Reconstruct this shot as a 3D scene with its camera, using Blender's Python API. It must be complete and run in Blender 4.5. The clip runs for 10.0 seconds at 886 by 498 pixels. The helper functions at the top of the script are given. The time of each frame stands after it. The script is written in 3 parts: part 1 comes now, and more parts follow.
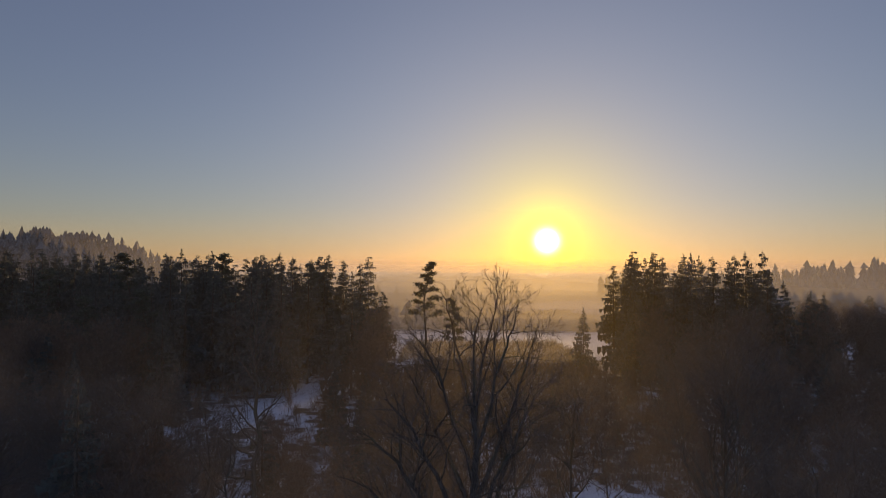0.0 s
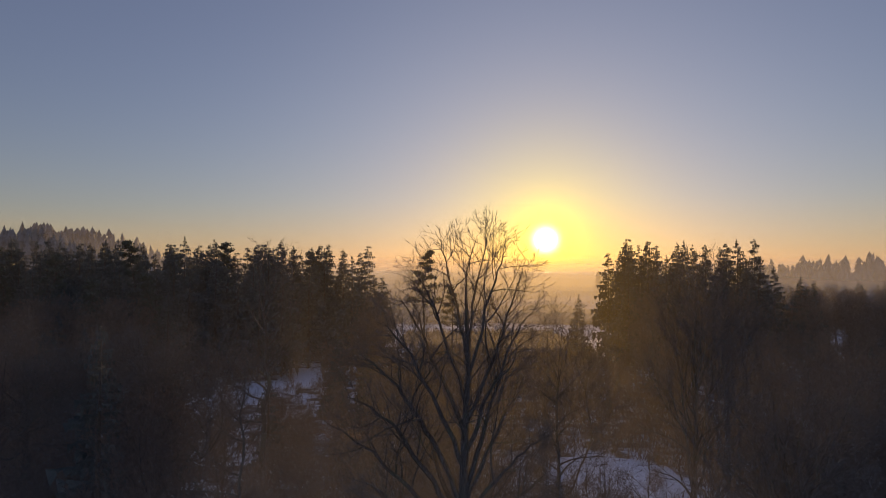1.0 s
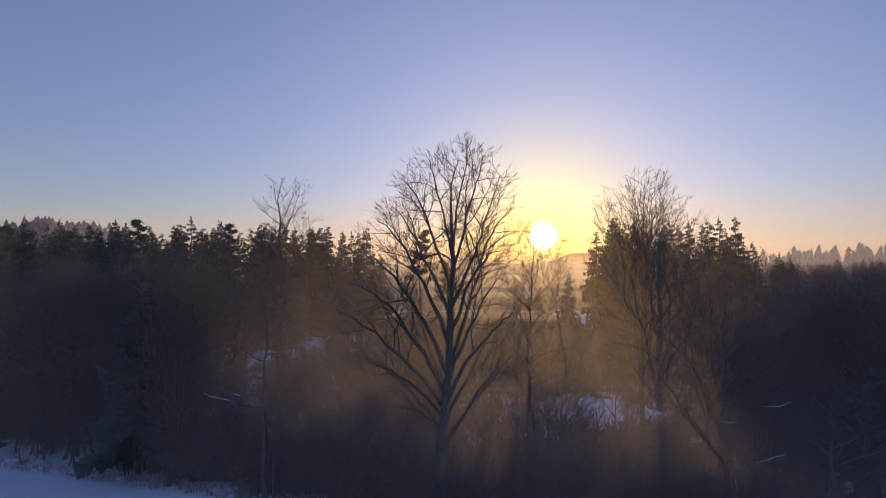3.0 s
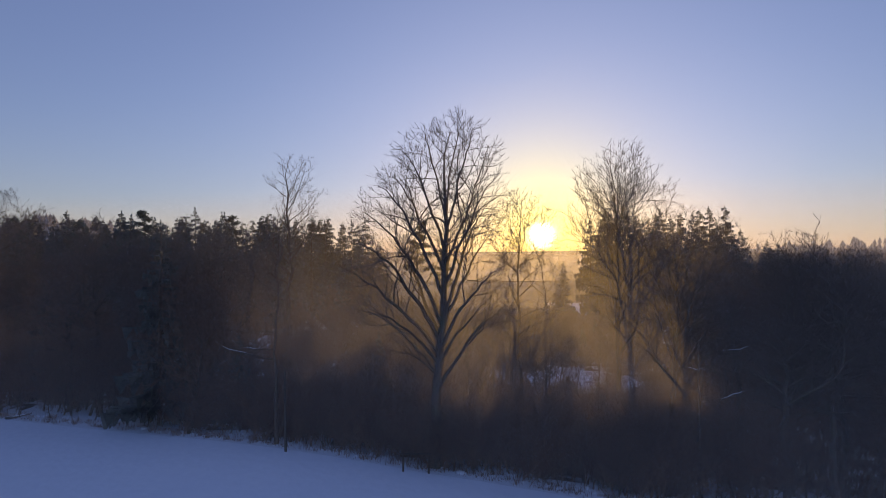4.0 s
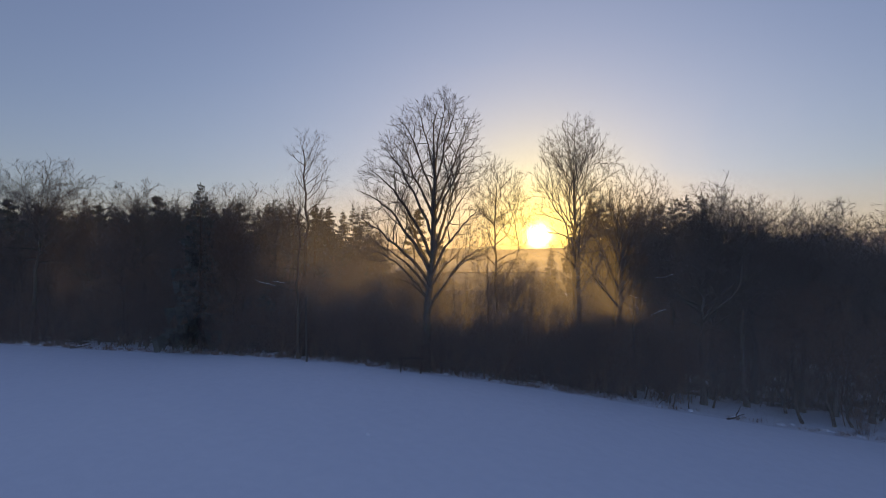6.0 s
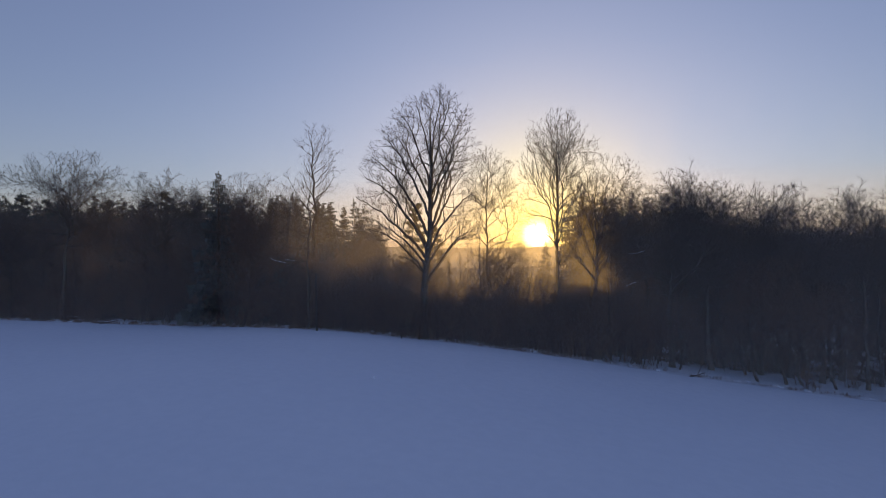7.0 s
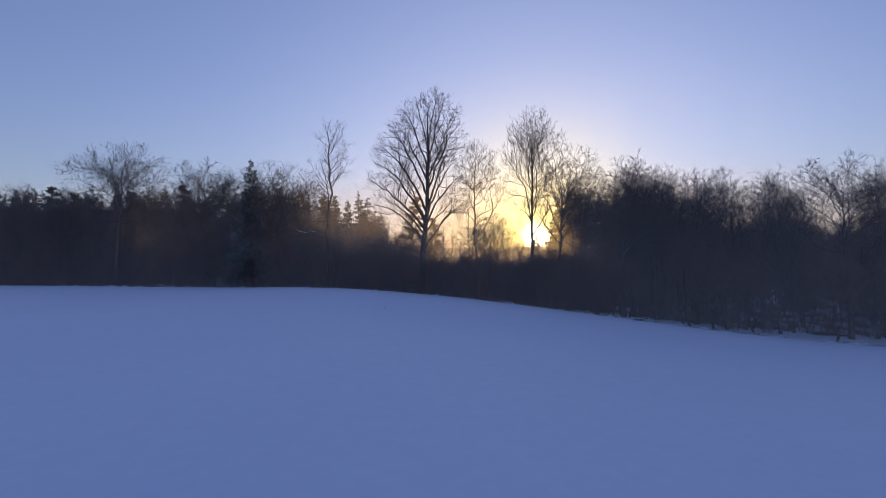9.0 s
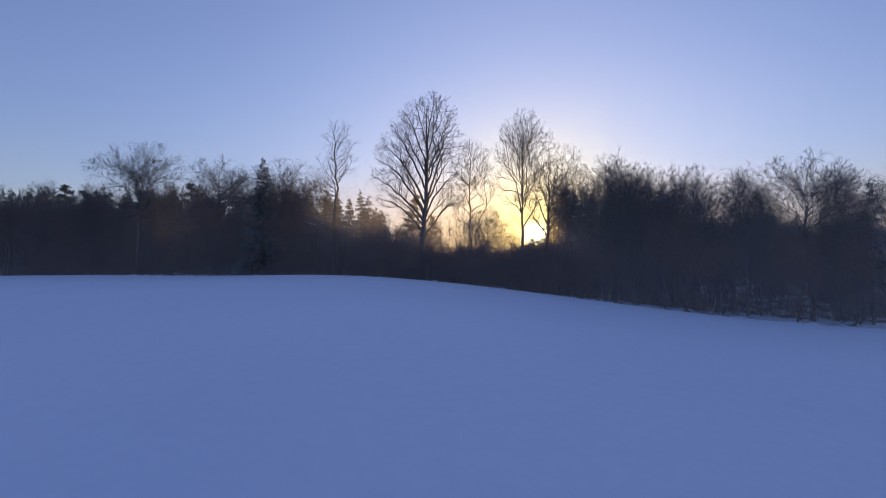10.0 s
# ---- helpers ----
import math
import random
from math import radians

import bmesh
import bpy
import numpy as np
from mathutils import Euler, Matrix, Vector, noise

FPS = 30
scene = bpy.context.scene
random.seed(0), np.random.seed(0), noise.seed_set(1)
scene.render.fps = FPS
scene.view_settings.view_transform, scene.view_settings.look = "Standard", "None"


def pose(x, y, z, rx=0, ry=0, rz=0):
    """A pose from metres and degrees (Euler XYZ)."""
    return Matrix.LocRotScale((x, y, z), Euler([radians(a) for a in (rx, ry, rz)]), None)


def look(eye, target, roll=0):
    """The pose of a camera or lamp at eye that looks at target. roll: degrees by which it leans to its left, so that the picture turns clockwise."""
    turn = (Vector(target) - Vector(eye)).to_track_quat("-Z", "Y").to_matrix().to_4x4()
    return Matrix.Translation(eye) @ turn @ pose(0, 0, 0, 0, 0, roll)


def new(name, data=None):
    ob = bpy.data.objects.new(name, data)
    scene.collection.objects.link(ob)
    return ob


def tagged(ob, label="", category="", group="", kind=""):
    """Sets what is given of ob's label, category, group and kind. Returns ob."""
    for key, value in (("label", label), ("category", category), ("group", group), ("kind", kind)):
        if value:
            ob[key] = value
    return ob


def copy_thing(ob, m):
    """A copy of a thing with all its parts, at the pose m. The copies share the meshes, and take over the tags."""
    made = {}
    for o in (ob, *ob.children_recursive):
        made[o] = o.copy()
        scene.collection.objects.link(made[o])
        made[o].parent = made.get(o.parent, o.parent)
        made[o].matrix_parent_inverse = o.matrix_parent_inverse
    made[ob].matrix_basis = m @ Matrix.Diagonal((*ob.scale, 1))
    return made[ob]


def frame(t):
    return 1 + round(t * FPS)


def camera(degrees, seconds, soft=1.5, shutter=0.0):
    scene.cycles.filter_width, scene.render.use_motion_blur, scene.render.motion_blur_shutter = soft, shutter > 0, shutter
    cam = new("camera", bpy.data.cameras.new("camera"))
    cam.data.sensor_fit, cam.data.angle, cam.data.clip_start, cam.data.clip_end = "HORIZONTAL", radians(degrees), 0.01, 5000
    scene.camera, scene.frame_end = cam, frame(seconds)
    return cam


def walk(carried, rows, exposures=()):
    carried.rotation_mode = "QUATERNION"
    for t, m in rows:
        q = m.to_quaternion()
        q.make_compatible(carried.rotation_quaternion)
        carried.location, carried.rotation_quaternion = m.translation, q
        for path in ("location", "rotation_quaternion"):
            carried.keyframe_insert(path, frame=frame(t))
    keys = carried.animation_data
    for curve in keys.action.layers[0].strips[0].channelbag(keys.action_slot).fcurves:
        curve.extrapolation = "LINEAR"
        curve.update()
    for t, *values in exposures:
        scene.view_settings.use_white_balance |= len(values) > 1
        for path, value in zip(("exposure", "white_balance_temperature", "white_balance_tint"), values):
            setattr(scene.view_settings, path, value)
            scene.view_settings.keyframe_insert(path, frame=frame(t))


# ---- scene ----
cam = camera(75.0, 10.0, soft=0.9)
METRES, EYE, TILT, LEAN, TURN = 60.0, 27.0, 2.2, -0.4, 0.0
ROWS = [
    (0.0, 0.0000, -0.0000, 0.0001, 0.00, 0.00, -0.00),
    (0.5, 0.0018, -0.0223, -0.0240, -0.06, -0.06, 0.16),
    (1.0, 0.0036, -0.0539, -0.0526, -0.13, -0.09, 0.14),
    (1.5, 0.0050, -0.0819, -0.0762, -0.22, -0.09, 0.21),
    (2.0, 0.0077, -0.1139, -0.1035, -0.27, -0.12, 0.32),
    (2.5, 0.0101, -0.1430, -0.1255, -0.33, -0.18, 0.37),
    (4.0, 0.0172, -0.2533, -0.1947, -0.55, -0.37, 0.77),
    (4.5, 0.0192, -0.2912, -0.2150, -0.60, -0.30, 0.76),
    (5.0, 0.0222, -0.3396, -0.2364, -0.66, -0.30, 0.64),
    (5.5, 0.0244, -0.3895, -0.2552, -0.74, -0.32, 0.73),
    (6.0, 0.0270, -0.4475, -0.2759, -0.82, -0.34, 0.72),
    (7.5, 0.0311, -0.6154, -0.3276, -0.98, -0.40, 0.94),
    (8.0, 0.0322, -0.6772, -0.3458, -1.01, -0.32, 0.81),
    (8.5, 0.0333, -0.7332, -0.3606, -1.01, -0.28, 0.84),
    (9.0, 0.0344, -0.7973, -0.3742, -1.05, -0.28, 0.82),
    (9.5, 0.0353, -0.8539, -0.3855, -1.07, -0.26, 0.86),
    (10.0, 0.0368, -0.9163, -0.3988, -1.10, -0.24, 0.81),
]
walk(cam, [(t, pose(0, 0, EYE, TILT, LEAN, TURN) @ pose(METRES * x, METRES * y, METRES * z, 90 + pitch, roll, yaw)) for t, x, y, z, yaw, pitch, roll in ROWS],
     exposures=((0.0, 0.05, 7100, 7), (1.0, 0.12, 7000, 10), (2.0, 0.3, 6650, 13), (2.5, 0.42, 6000, 18), (4.0, 0.52, 5900, 14), (5.0, 0.56, 5980, 12), (6.0, 0.5, 6600, 7), (7.5, 0.57, 6250, 12), (8.5, 0.63, 5850, 14), (10.0, 0.7, 5600, 13)))

# ---- light ----
SUN_AZ, SUN_EL = 10.2, 3.0
SUN_DIR = Vector((math.sin(radians(SUN_AZ)) * math.cos(radians(SUN_EL)), math.cos(radians(SUN_AZ)) * math.cos(radians(SUN_EL)), math.sin(radians(SUN_EL))))
world = bpy.data.worlds.new("world")
scene.world = world
world.use_nodes = True
wn, wl = world.node_tree.nodes, world.node_tree.links
wn.clear()


def wmath(op, a, b=0.0, clamp=False):
    n = wn.new("ShaderNodeMath")
    n.operation, n.use_clamp = op, clamp
    for i, v in enumerate((a, b)):
        if isinstance(v, (int, float)):
            n.inputs[i].default_value = v
        else:
            wl.new(v, n.inputs[i])
    return n.outputs[0]


sky = wn.new("ShaderNodeTexSky")
sky.sky_type, sky.sun_disc = "NISHITA", False
sky.sun_elevation, sky.sun_rotation = radians(SUN_EL), radians(SUN_AZ)
sky.altitude, sky.air_density, sky.dust_density, sky.ozone_density = 400, 1.0, 0.3, 1.8
coord = wn.new("ShaderNodeTexCoord")
dotp = wn.new("ShaderNodeVectorMath")
dotp.operation = "DOT_PRODUCT"
wl.new(coord.outputs["Generated"], dotp.inputs[0])
dotp.inputs[1].default_value = SUN_DIR
cosine = wmath("MAXIMUM", dotp.outputs["Value"], 0.0)
core = wmath("MULTIPLY", wmath("POWER", cosine, 9500.0), 15.0)
halo = wmath("MULTIPLY", wmath("POWER", cosine, 600.0), 0.7)
behind = wmath("MAXIMUM", wmath("MULTIPLY", dotp.outputs["Value"], -1.0), 0.0)
near = wmath("MULTIPLY", wmath("POWER", cosine, 90.0), 0.23)
wide = wmath("MULTIPLY", wmath("POWER", cosine, 11.0), 0.128)


def wcolour(fac, rgb):
    n = wn.new("ShaderNodeVectorMath")
    n.operation = "SCALE"
    n.inputs[0].default_value = rgb
    wl.new(fac, n.inputs["Scale"])
    return n.outputs[0]


def wadd(a, b):
    n = wn.new("ShaderNodeVectorMath")
    n.operation = "ADD"
    wl.new(a, n.inputs[0])
    wl.new(b, n.inputs[1])
    return n.outputs[0]


tint = wn.new("ShaderNodeVectorMath")
tint.operation = "MULTIPLY"
wl.new(sky.outputs[0], tint.inputs[0])
SKY_GAIN = 0.122
tint.inputs[1].default_value = (SKY_GAIN * 1.05, SKY_GAIN * 0.95, SKY_GAIN * 1.15)
# a curve holds the brightest part of the sky down
parts_of_sky = wn.new("ShaderNodeSeparateXYZ")
wl.new(tint.outputs[0], parts_of_sky.inputs[0])
held = wn.new("ShaderNodeVectorMath")
held.operation = "SCALE"
wl.new(tint.outputs[0], held.inputs[0])
wl.new(wmath("DIVIDE", 1.0, wmath("ADD", parts_of_sky.outputs[1], 1.0)), held.inputs["Scale"])
veil = wn.new("ShaderNodeRGB")
veil.outputs[0].default_value = (0.039, 0.036, 0.066, 1)
total = wadd(wadd(wadd(held.outputs[0], wadd(veil.outputs[0], wcolour(behind, (-0.008, 0.032, 0.145)))), wcolour(core, (1.0, 0.85, 0.45))), wadd(wcolour(halo, (1.0, 0.78, -0.05)), wadd(wcolour(wide, (1.05, 1.08, 1.1)), wcolour(near, (1.0, 0.78, -0.62)))))
back = wn.new("ShaderNodeBackground")
back.inputs[1].default_value = 1.0
wl.new(total, back.inputs[0])
wout = wn.new("ShaderNodeOutputWorld")
wl.new(back.outputs[0], wout.inputs[0])

sun_data = bpy.data.lights.new("sun", "SUN")
sun_data.energy, sun_data.angle, sun_data.color = 2.8, radians(0.8), (1.0, 0.66, 0.33)
sun = new("sun", sun_data)
sun.matrix_world = look(SUN_DIR * 500, (0, 0, 0))


# ---- materials ----
def material(name, rough=0.8):
    m = bpy.data.materials.new(name)
    m.use_nodes = True
    b = m.node_tree.nodes["Principled BSDF"]
    b.inputs["Roughness"].default_value = rough
    return m, m.node_tree.nodes, m.node_tree.links, b


def noise_node(nodes, links, scale, detail=4.0, vector=None):
    n = nodes.new("ShaderNodeTexNoise")
    n.inputs["Scale"].default_value, n.inputs["Detail"].default_value = scale, detail
    if vector is not None:
        links.new(vector, n.inputs["Vector"])
    return n.outputs["Fac"]


def ramp(nodes, links, fac, *stops):
    r = nodes.new("ShaderNodeValToRGB")
    while len(r.color_ramp.elements) < len(stops):
        r.color_ramp.elements.new(0.5)
    for e, (p, c) in zip(r.color_ramp.elements, stops):
        e.position, e.color = p, (*c, 1)
    links.new(fac, r.inputs[0])
    return r.outputs[0]


def mix(nodes, links, fac, a, b, blend="MIX"):
    n = nodes.new("ShaderNodeMix")
    n.data_type, n.blend_type = "RGBA", blend
    for sock, v in ((n.inputs[0], fac), (n.inputs[6], a), (n.inputs[7], b)):
        if isinstance(v, (int, float)):
            sock.default_value = v
        elif isinstance(v, tuple):
            sock.default_value = (*v, 1)
        else:
            links.new(v, sock)
    return n.outputs[2]


def bump(nodes, links, b, height, strength, distance):
    n = nodes.new("ShaderNodeBump")
    n.inputs["Strength"].default_value, n.inputs["Distance"].default_value = strength, distance
    links.new(height, n.inputs["Height"])
    links.new(n.outputs[0], b.inputs["Normal"])


def snow_material():
    m, n, l, b = material("snow", 0.7)
    pos = n.new("ShaderNodeNewGeometry").outputs["Position"]
    broad = noise_node(n, l, 0.035, 3.0, pos)
    fine = noise_node(n, l, 1.3, 5.0, pos)
    grain = noise_node(n, l, 9.0, 3.0, pos)
    c = ramp(n, l, broad, (0.3, (0.74, 0.79, 0.86)), (0.7, (0.81, 0.85, 0.90)))
    l.new(mix(n, l, 0.15, c, ramp(n, l, fine, (0.3, (0.70, 0.72, 0.76)), (0.7, (0.92, 0.92, 0.93))), "MIX"), b.inputs["Base Color"])
    h = n.new("ShaderNodeMath")
    h.operation = "MULTIPLY_ADD"
    l.new(grain, h.inputs[0])
    h.inputs[1].default_value = 0.15
    l.new(fine, h.inputs[2])
    bump(n, l, b, h.outputs[0], 0.35, 0.12)
    return m


def forest_floor_material():
    """Snow with litter, dead grass and brush showing through."""
    m, n, l, b = material("snowy_litter", 0.85)
    pos = n.new("ShaderNodeNewGeometry").outputs["Position"]
    patches = noise_node(n, l, 0.35, 6.0, pos)
    fine = noise_node(n, l, 4.0, 5.0, pos)
    litter = ramp(n, l, fine, (0.3, (0.06, 0.045, 0.033)), (0.7, (0.20, 0.15, 0.11)))
    l.new(mix(n, l, ramp(n, l, patches, (0.42, (0, 0, 0)), (0.55, (1, 1, 1))), litter, (0.8, 0.82, 0.85)), b.inputs["Base Color"])
    bump(n, l, b, patches, 0.6, 0.3)
    return m


def bark_material(name, dark, light, lichen=None):
    m, n, l, b = material(name, 0.9)
    tex = n.new("ShaderNodeTexCoord").outputs["Object"]
    st = n.new("ShaderNodeMapping")
    st.inputs["Scale"].default_value = (6.0, 6.0, 1.2)
    l.new(tex, st.inputs[0])
    ridges = noise_node(n, l, 2.5, 6.0, st.outputs[0])
    c = ramp(n, l, ridges, (0.35, dark), (0.68, light))
    if lichen:
        spots = noise_node(n, l, 0.8, 4.0, tex)
        c = mix(n, l, ramp(n, l, spots, (0.52, (0, 0, 0)), (0.66, (0.7, 0.7, 0.7))), c, lichen)
    rnd = n.new("ShaderNodeObjectInfo").outputs["Random"]
    l.new(mix(n, l, 0.35, c, ramp(n, l, rnd, (0.0, (0.5, 0.45, 0.4)), (1.0, (1.0, 1.0, 1.0))), "MULTIPLY"), b.inputs["Base Color"])
    bump(n, l, b, ridges, 0.7, 0.03)
    return m


def needle_material(name, dark, light):
    m, n, l, b = material(name, 0.75)
    tex = n.new("ShaderNodeTexCoord").outputs["Object"]
    f = noise_node(n, l, 1.1, 4.0, tex)
    c = ramp(n, l, f, (0.3, dark), (0.7, light))
    isl = n.new("ShaderNodeNewGeometry").outputs["Random Per Island"]
    c = mix(n, l, 0.5, c, ramp(n, l, isl, (0.0, (0.45, 0.45, 0.4)), (1.0, (1.0, 1.0, 1.0))), "MULTIPLY")
    l.new(c, b.inputs["Base Color"])
    thin_leaf(n, l, b, c, 0.14)
    return m


def thin_leaf(n, l, b, c, share):
    """Lets part of the light through thin needles or leaves."""
    t = n.new("ShaderNodeBsdfTranslucent")
    l.new(c, t.inputs[0])
    mx = n.new("ShaderNodeMixShader")
    mx.inputs[0].default_value = share
    l.new(b.outputs[0], mx.inputs[1])
    l.new(t.outputs[0], mx.inputs[2])
    l.new(mx.outputs[0], n["Material Output"].inputs[0])


SNOW = snow_material()
LITTER = forest_floor_material()


def spray_material():
    """Fine twigs with withered leaves, which let some of the low sun through."""
    m, n, l, b = material("twig_sprays", 0.7)
    b.inputs["Specular IOR Level"].default_value = 0.3
    isl = n.new("ShaderNodeNewGeometry").outputs["Random Per Island"]
    c = ramp(n, l, isl, (0.0, (0.12, 0.08, 0.058)), (0.6, (0.24, 0.165, 0.12)), (1.0, (0.36, 0.26, 0.19)))
    rnd = n.new("ShaderNodeObjectInfo").outputs["Random"]
    c = mix(n, l, 0.5, c, ramp(n, l, rnd, (0.0, (0.45, 0.42, 0.42)), (0.5, (0.85, 0.75, 0.68)), (1.0, (1.0, 0.95, 0.85))), "MULTIPLY")
    l.new(c, b.inputs["Base Color"])
    thin_leaf(n, l, b, c, 0.18)
    return m


SPRAY = spray_material()
BARK = bark_material("oak_bark", (0.06, 0.046, 0.034), (0.18, 0.138, 0.10), (0.12, 0.12, 0.07))
BEECH_BARK = bark_material("beech_bark", (0.07, 0.058, 0.045), (0.19, 0.16, 0.125), (0.12, 0.12, 0.07))
TWIG = bark_material("twig_bark", (0.10, 0.078, 0.062), (0.24, 0.19, 0.15))
# far woods' needles, with distance haze put into their paler colour
HAZED = needle_material("haze_paled_needles", (0.17, 0.16, 0.15), (0.34, 0.32, 0.29))
NEEDLE = needle_material("spruce_needles", (0.08, 0.085, 0.072), (0.17, 0.17, 0.14))
PINE = needle_material("pine_needles", (0.07, 0.085, 0.06), (0.16, 0.17, 0.12))
POLEWOOD = bark_material("grey_pole_wood", (0.06, 0.05, 0.04), (0.16, 0.138, 0.11))


# ---- mesh helpers ----
def mesh_object(name, verts, faces, mat, parent=None, label="", smooth=False):
    me = bpy.data.meshes.new(name)
    me.from_pydata(verts, [], faces)
    me.materials.append(mat)
    if smooth:
        me.polygons.foreach_set("use_smooth", [True] * len(me.polygons))
    me.update()
    ob = new(name, me)
    if parent is not None:
        ob.parent = parent
    if label:
        ob["label"] = label
    return ob


class Tubes:
    """Collects tapered tubes and blades and links them as one mesh."""

    def __init__(self):
        self.v, self.f = [], []

    def tube(self, pts, radii, sides):
        base, n = len(self.v), len(pts)
        for i, p in enumerate(pts):
            d = (pts[min(i + 1, n - 1)] - pts[max(i - 1, 0)]).normalized()
            a = d.orthogonal().normalized() if i == 0 else (a - d * a.dot(d)).normalized()
            b = d.cross(a)
            if i == n - 1 and sides == 3:
                self.v.append(p)
                break
            for k in range(sides):
                t = 2 * math.pi * k / sides
                self.v.append(p + (a * math.cos(t) + b * math.sin(t)) * radii[i])
        rings = n - 1 if sides == 3 else n
        for i in range(rings - 1):
            for k in range(sides):
                j = (k + 1) % sides
                self.f.append((base + i * sides + k, base + i * sides + j, base + (i + 1) * sides + j, base + (i + 1) * sides + k))
        if sides == 3:
            tip, o = base + rings * 3, base + (rings - 1) * 3
            for k in range(3):
                self.f.append((o + k, o + (k + 1) % 3, tip))

    def face(self, *pts):
        o = len(self.v)
        self.v.extend(pts)
        self.f.append(tuple(range(o, o + len(pts))))

    def link(self, name, mat, parent, label=""):
        return mesh_object(name, self.v, self.f, mat, parent, label)


def rand_dir(rng):
    return Vector((rng.gauss(0, 1), rng.gauss(0, 1), rng.gauss(0, 1))).normalized()


def branch_path(rng, p, d, length, segs, rise, wobble):
    pts = [p.copy()]
    d = d.normalized()
    for _ in range(segs):
        d = (d + Vector((0, 0, rise / segs)) + rand_dir(rng) * wobble).normalized()
        p = p + d * (length / segs)
        pts.append(p.copy())
    return pts


def along(pts, t):
    u = t * (len(pts) - 1)
    i = min(int(u), len(pts) - 2)
    return pts[i].lerp(pts[i + 1], u - i), (pts[i + 1] - pts[i]).normalized()


def blades(rng, out, pts, length, count, width=0.02):
    """Thin three-cornered twigs set along a path."""
    for i in range(count):
        p, d = along(pts, rng.uniform(0.1, 1.0))
        e = (d * 0.7 + rand_dir(rng) * 0.8 + Vector((0, 0, 0.25))).normalized()
        w = e.orthogonal().normalized()
        w.rotate(Matrix.Rotation(rng.uniform(0, 3.14), 3, e))
        ln = length * rng.uniform(0.5, 1.2)
        out.face(p - w * width, p + w * width, p + e * ln)


def sprout(rng, wood, twigs, pts, r0, length, level, spec):
    """Grows side branches on a path. spec: rows of (number, share of length, angle, rise) by level."""
    if level >= len(spec):
        return
    count, share, angle, rise = spec[level]
    last = level == len(spec) - 1
    count = max(2, round(count * min(1.0, 0.35 + length / 6)))
    spin = rng.uniform(0, 6.28)
    for i in range(count):
        t = 0.18 + 0.8 * (i + rng.uniform(0.1, 0.9)) / count
        p, d = along(pts, t)
        spin += 2.4
        side = d.orthogonal().normalized()
        side.rotate(Matrix.Rotation(spin + rng.uniform(-0.5, 0.5), 3, d))
        a = radians(angle * rng.uniform(0.7, 1.25))
        nd = d * math.cos(a) + side * math.sin(a)
        nl = length * share * (1.15 - 0.75 * t) * rng.uniform(0.65, 1.25)
        nl = max(nl, 0.25)
        r = max(r0 * (1 - 0.75 * t) * 0.55, 0.006)
        if last:
            q = branch_path(rng, p, nd, nl, 2, rise, 0.22)
            twigs.tube([q[0], q[2]], [max(r, 0.015), 0.006], 3)
            blades(rng, twigs, q, nl * 0.5, 2, 0.013)
        else:
            segs = 4 if level == 0 else 3
            q = branch_path(rng, p, nd, nl, segs, rise, 0.2)
            (wood if r > 0.02 else twigs).tube(q, [r * (1 - 0.8 * k / segs) for k in range(segs + 1)], 5 if r > 0.04 else 3)
            sprout(rng, wood, twigs, q, r, nl, level + 1, spec)


def thing(name, at=(0, 0, 0), turn=0.0, scale=1.0):
    e = new(name)
    e.matrix_basis = pose(*at, 0, 0, turn) @ Matrix.Scale(scale, 4)
    e.empty_display_size = 0.5
    return e


def bare_tree(name, seed, height, limbs, trunk_r, spec, bark, lean=(0, 0), wobble=0.03, snowy=()):
    """A leafless tree at the origin. limbs: rows of (start height, reach x, reach y, tip height)."""
    rng = random.Random(seed)
    root = thing(name)
    trunk = Tubes()
    n = 14
    pts = []
    for i in range(n + 1):
        t = i / n
        pts.append(Vector((lean[0] * t + rng.gauss(0, wobble) * height * 0.12 * (i > 1), lean[1] * t + rng.gauss(0, wobble) * height * 0.12 * (i > 1), -0.6 + t * (height + 0.6))))
    radii = [trunk_r * ((1 - i / n) ** 0.85 * 0.97 + 0.03) * (1.45 if i == 0 else 1.0) for i in range(n + 1)]
    trunk.tube(pts, radii, 9)
    leader = Tubes()
    sprout(rng, leader, leader, pts[n * 2 // 3:], radii[n * 2 // 3], height * 0.22, 0, spec)
    trunk.link("trunk", bark, root)
    for number, (h0, dx, dy, h1) in enumerate(limbs):
        t = (h0 + 0.6) / (height + 0.6)
        p, _ = along(pts, min(t, 0.97))
        tip = Vector((dx, dy, h1))
        length = (tip - p).length
        out = Vector((dx, dy, 0)).normalized() if dx or dy else Vector((1, 0, 0))
        ctrl = p + (tip - p) * 0.5 + out * length * 0.10 + Vector((0, 0, -length * 0.05))
        r = min(max(trunk_r * (1 - t) * 0.62, 0.04), 0.024 * length + 0.025)
        wood, twigs = Tubes(), Tubes()
        k = 8
        q = [p * (1 - s) ** 2 + ctrl * 2 * s * (1 - s) + tip * s * s + rand_dir(rng) * length * 0.022 * (0 < s) for s in [i / k for i in range(k + 1)]]
        wood.tube(q, [r * (1 - 0.88 * i / k) for i in range(k + 1)], 6)
        sprout(rng, wood, twigs, q, r, length, 0, spec)
        limb = wood.link("limb", bark, root)
        if number in snowy:
            cap = Tubes()
            cap.tube([v + Vector((0, 0, r * 0.6)) for v in q[3:8]], [0.008, 0.02, 0.026, 0.02, 0.008], 5)
            cap.link("snow_cap", SNOW, limb, "snow lying along the branch")
        if twigs.v:
            tagged(twigs.link("twig_spray", TWIG, limb), kind="stuff")
    tagged(leader.link("tree_top", TWIG, root), kind="stuff")
    return root


class Crown:
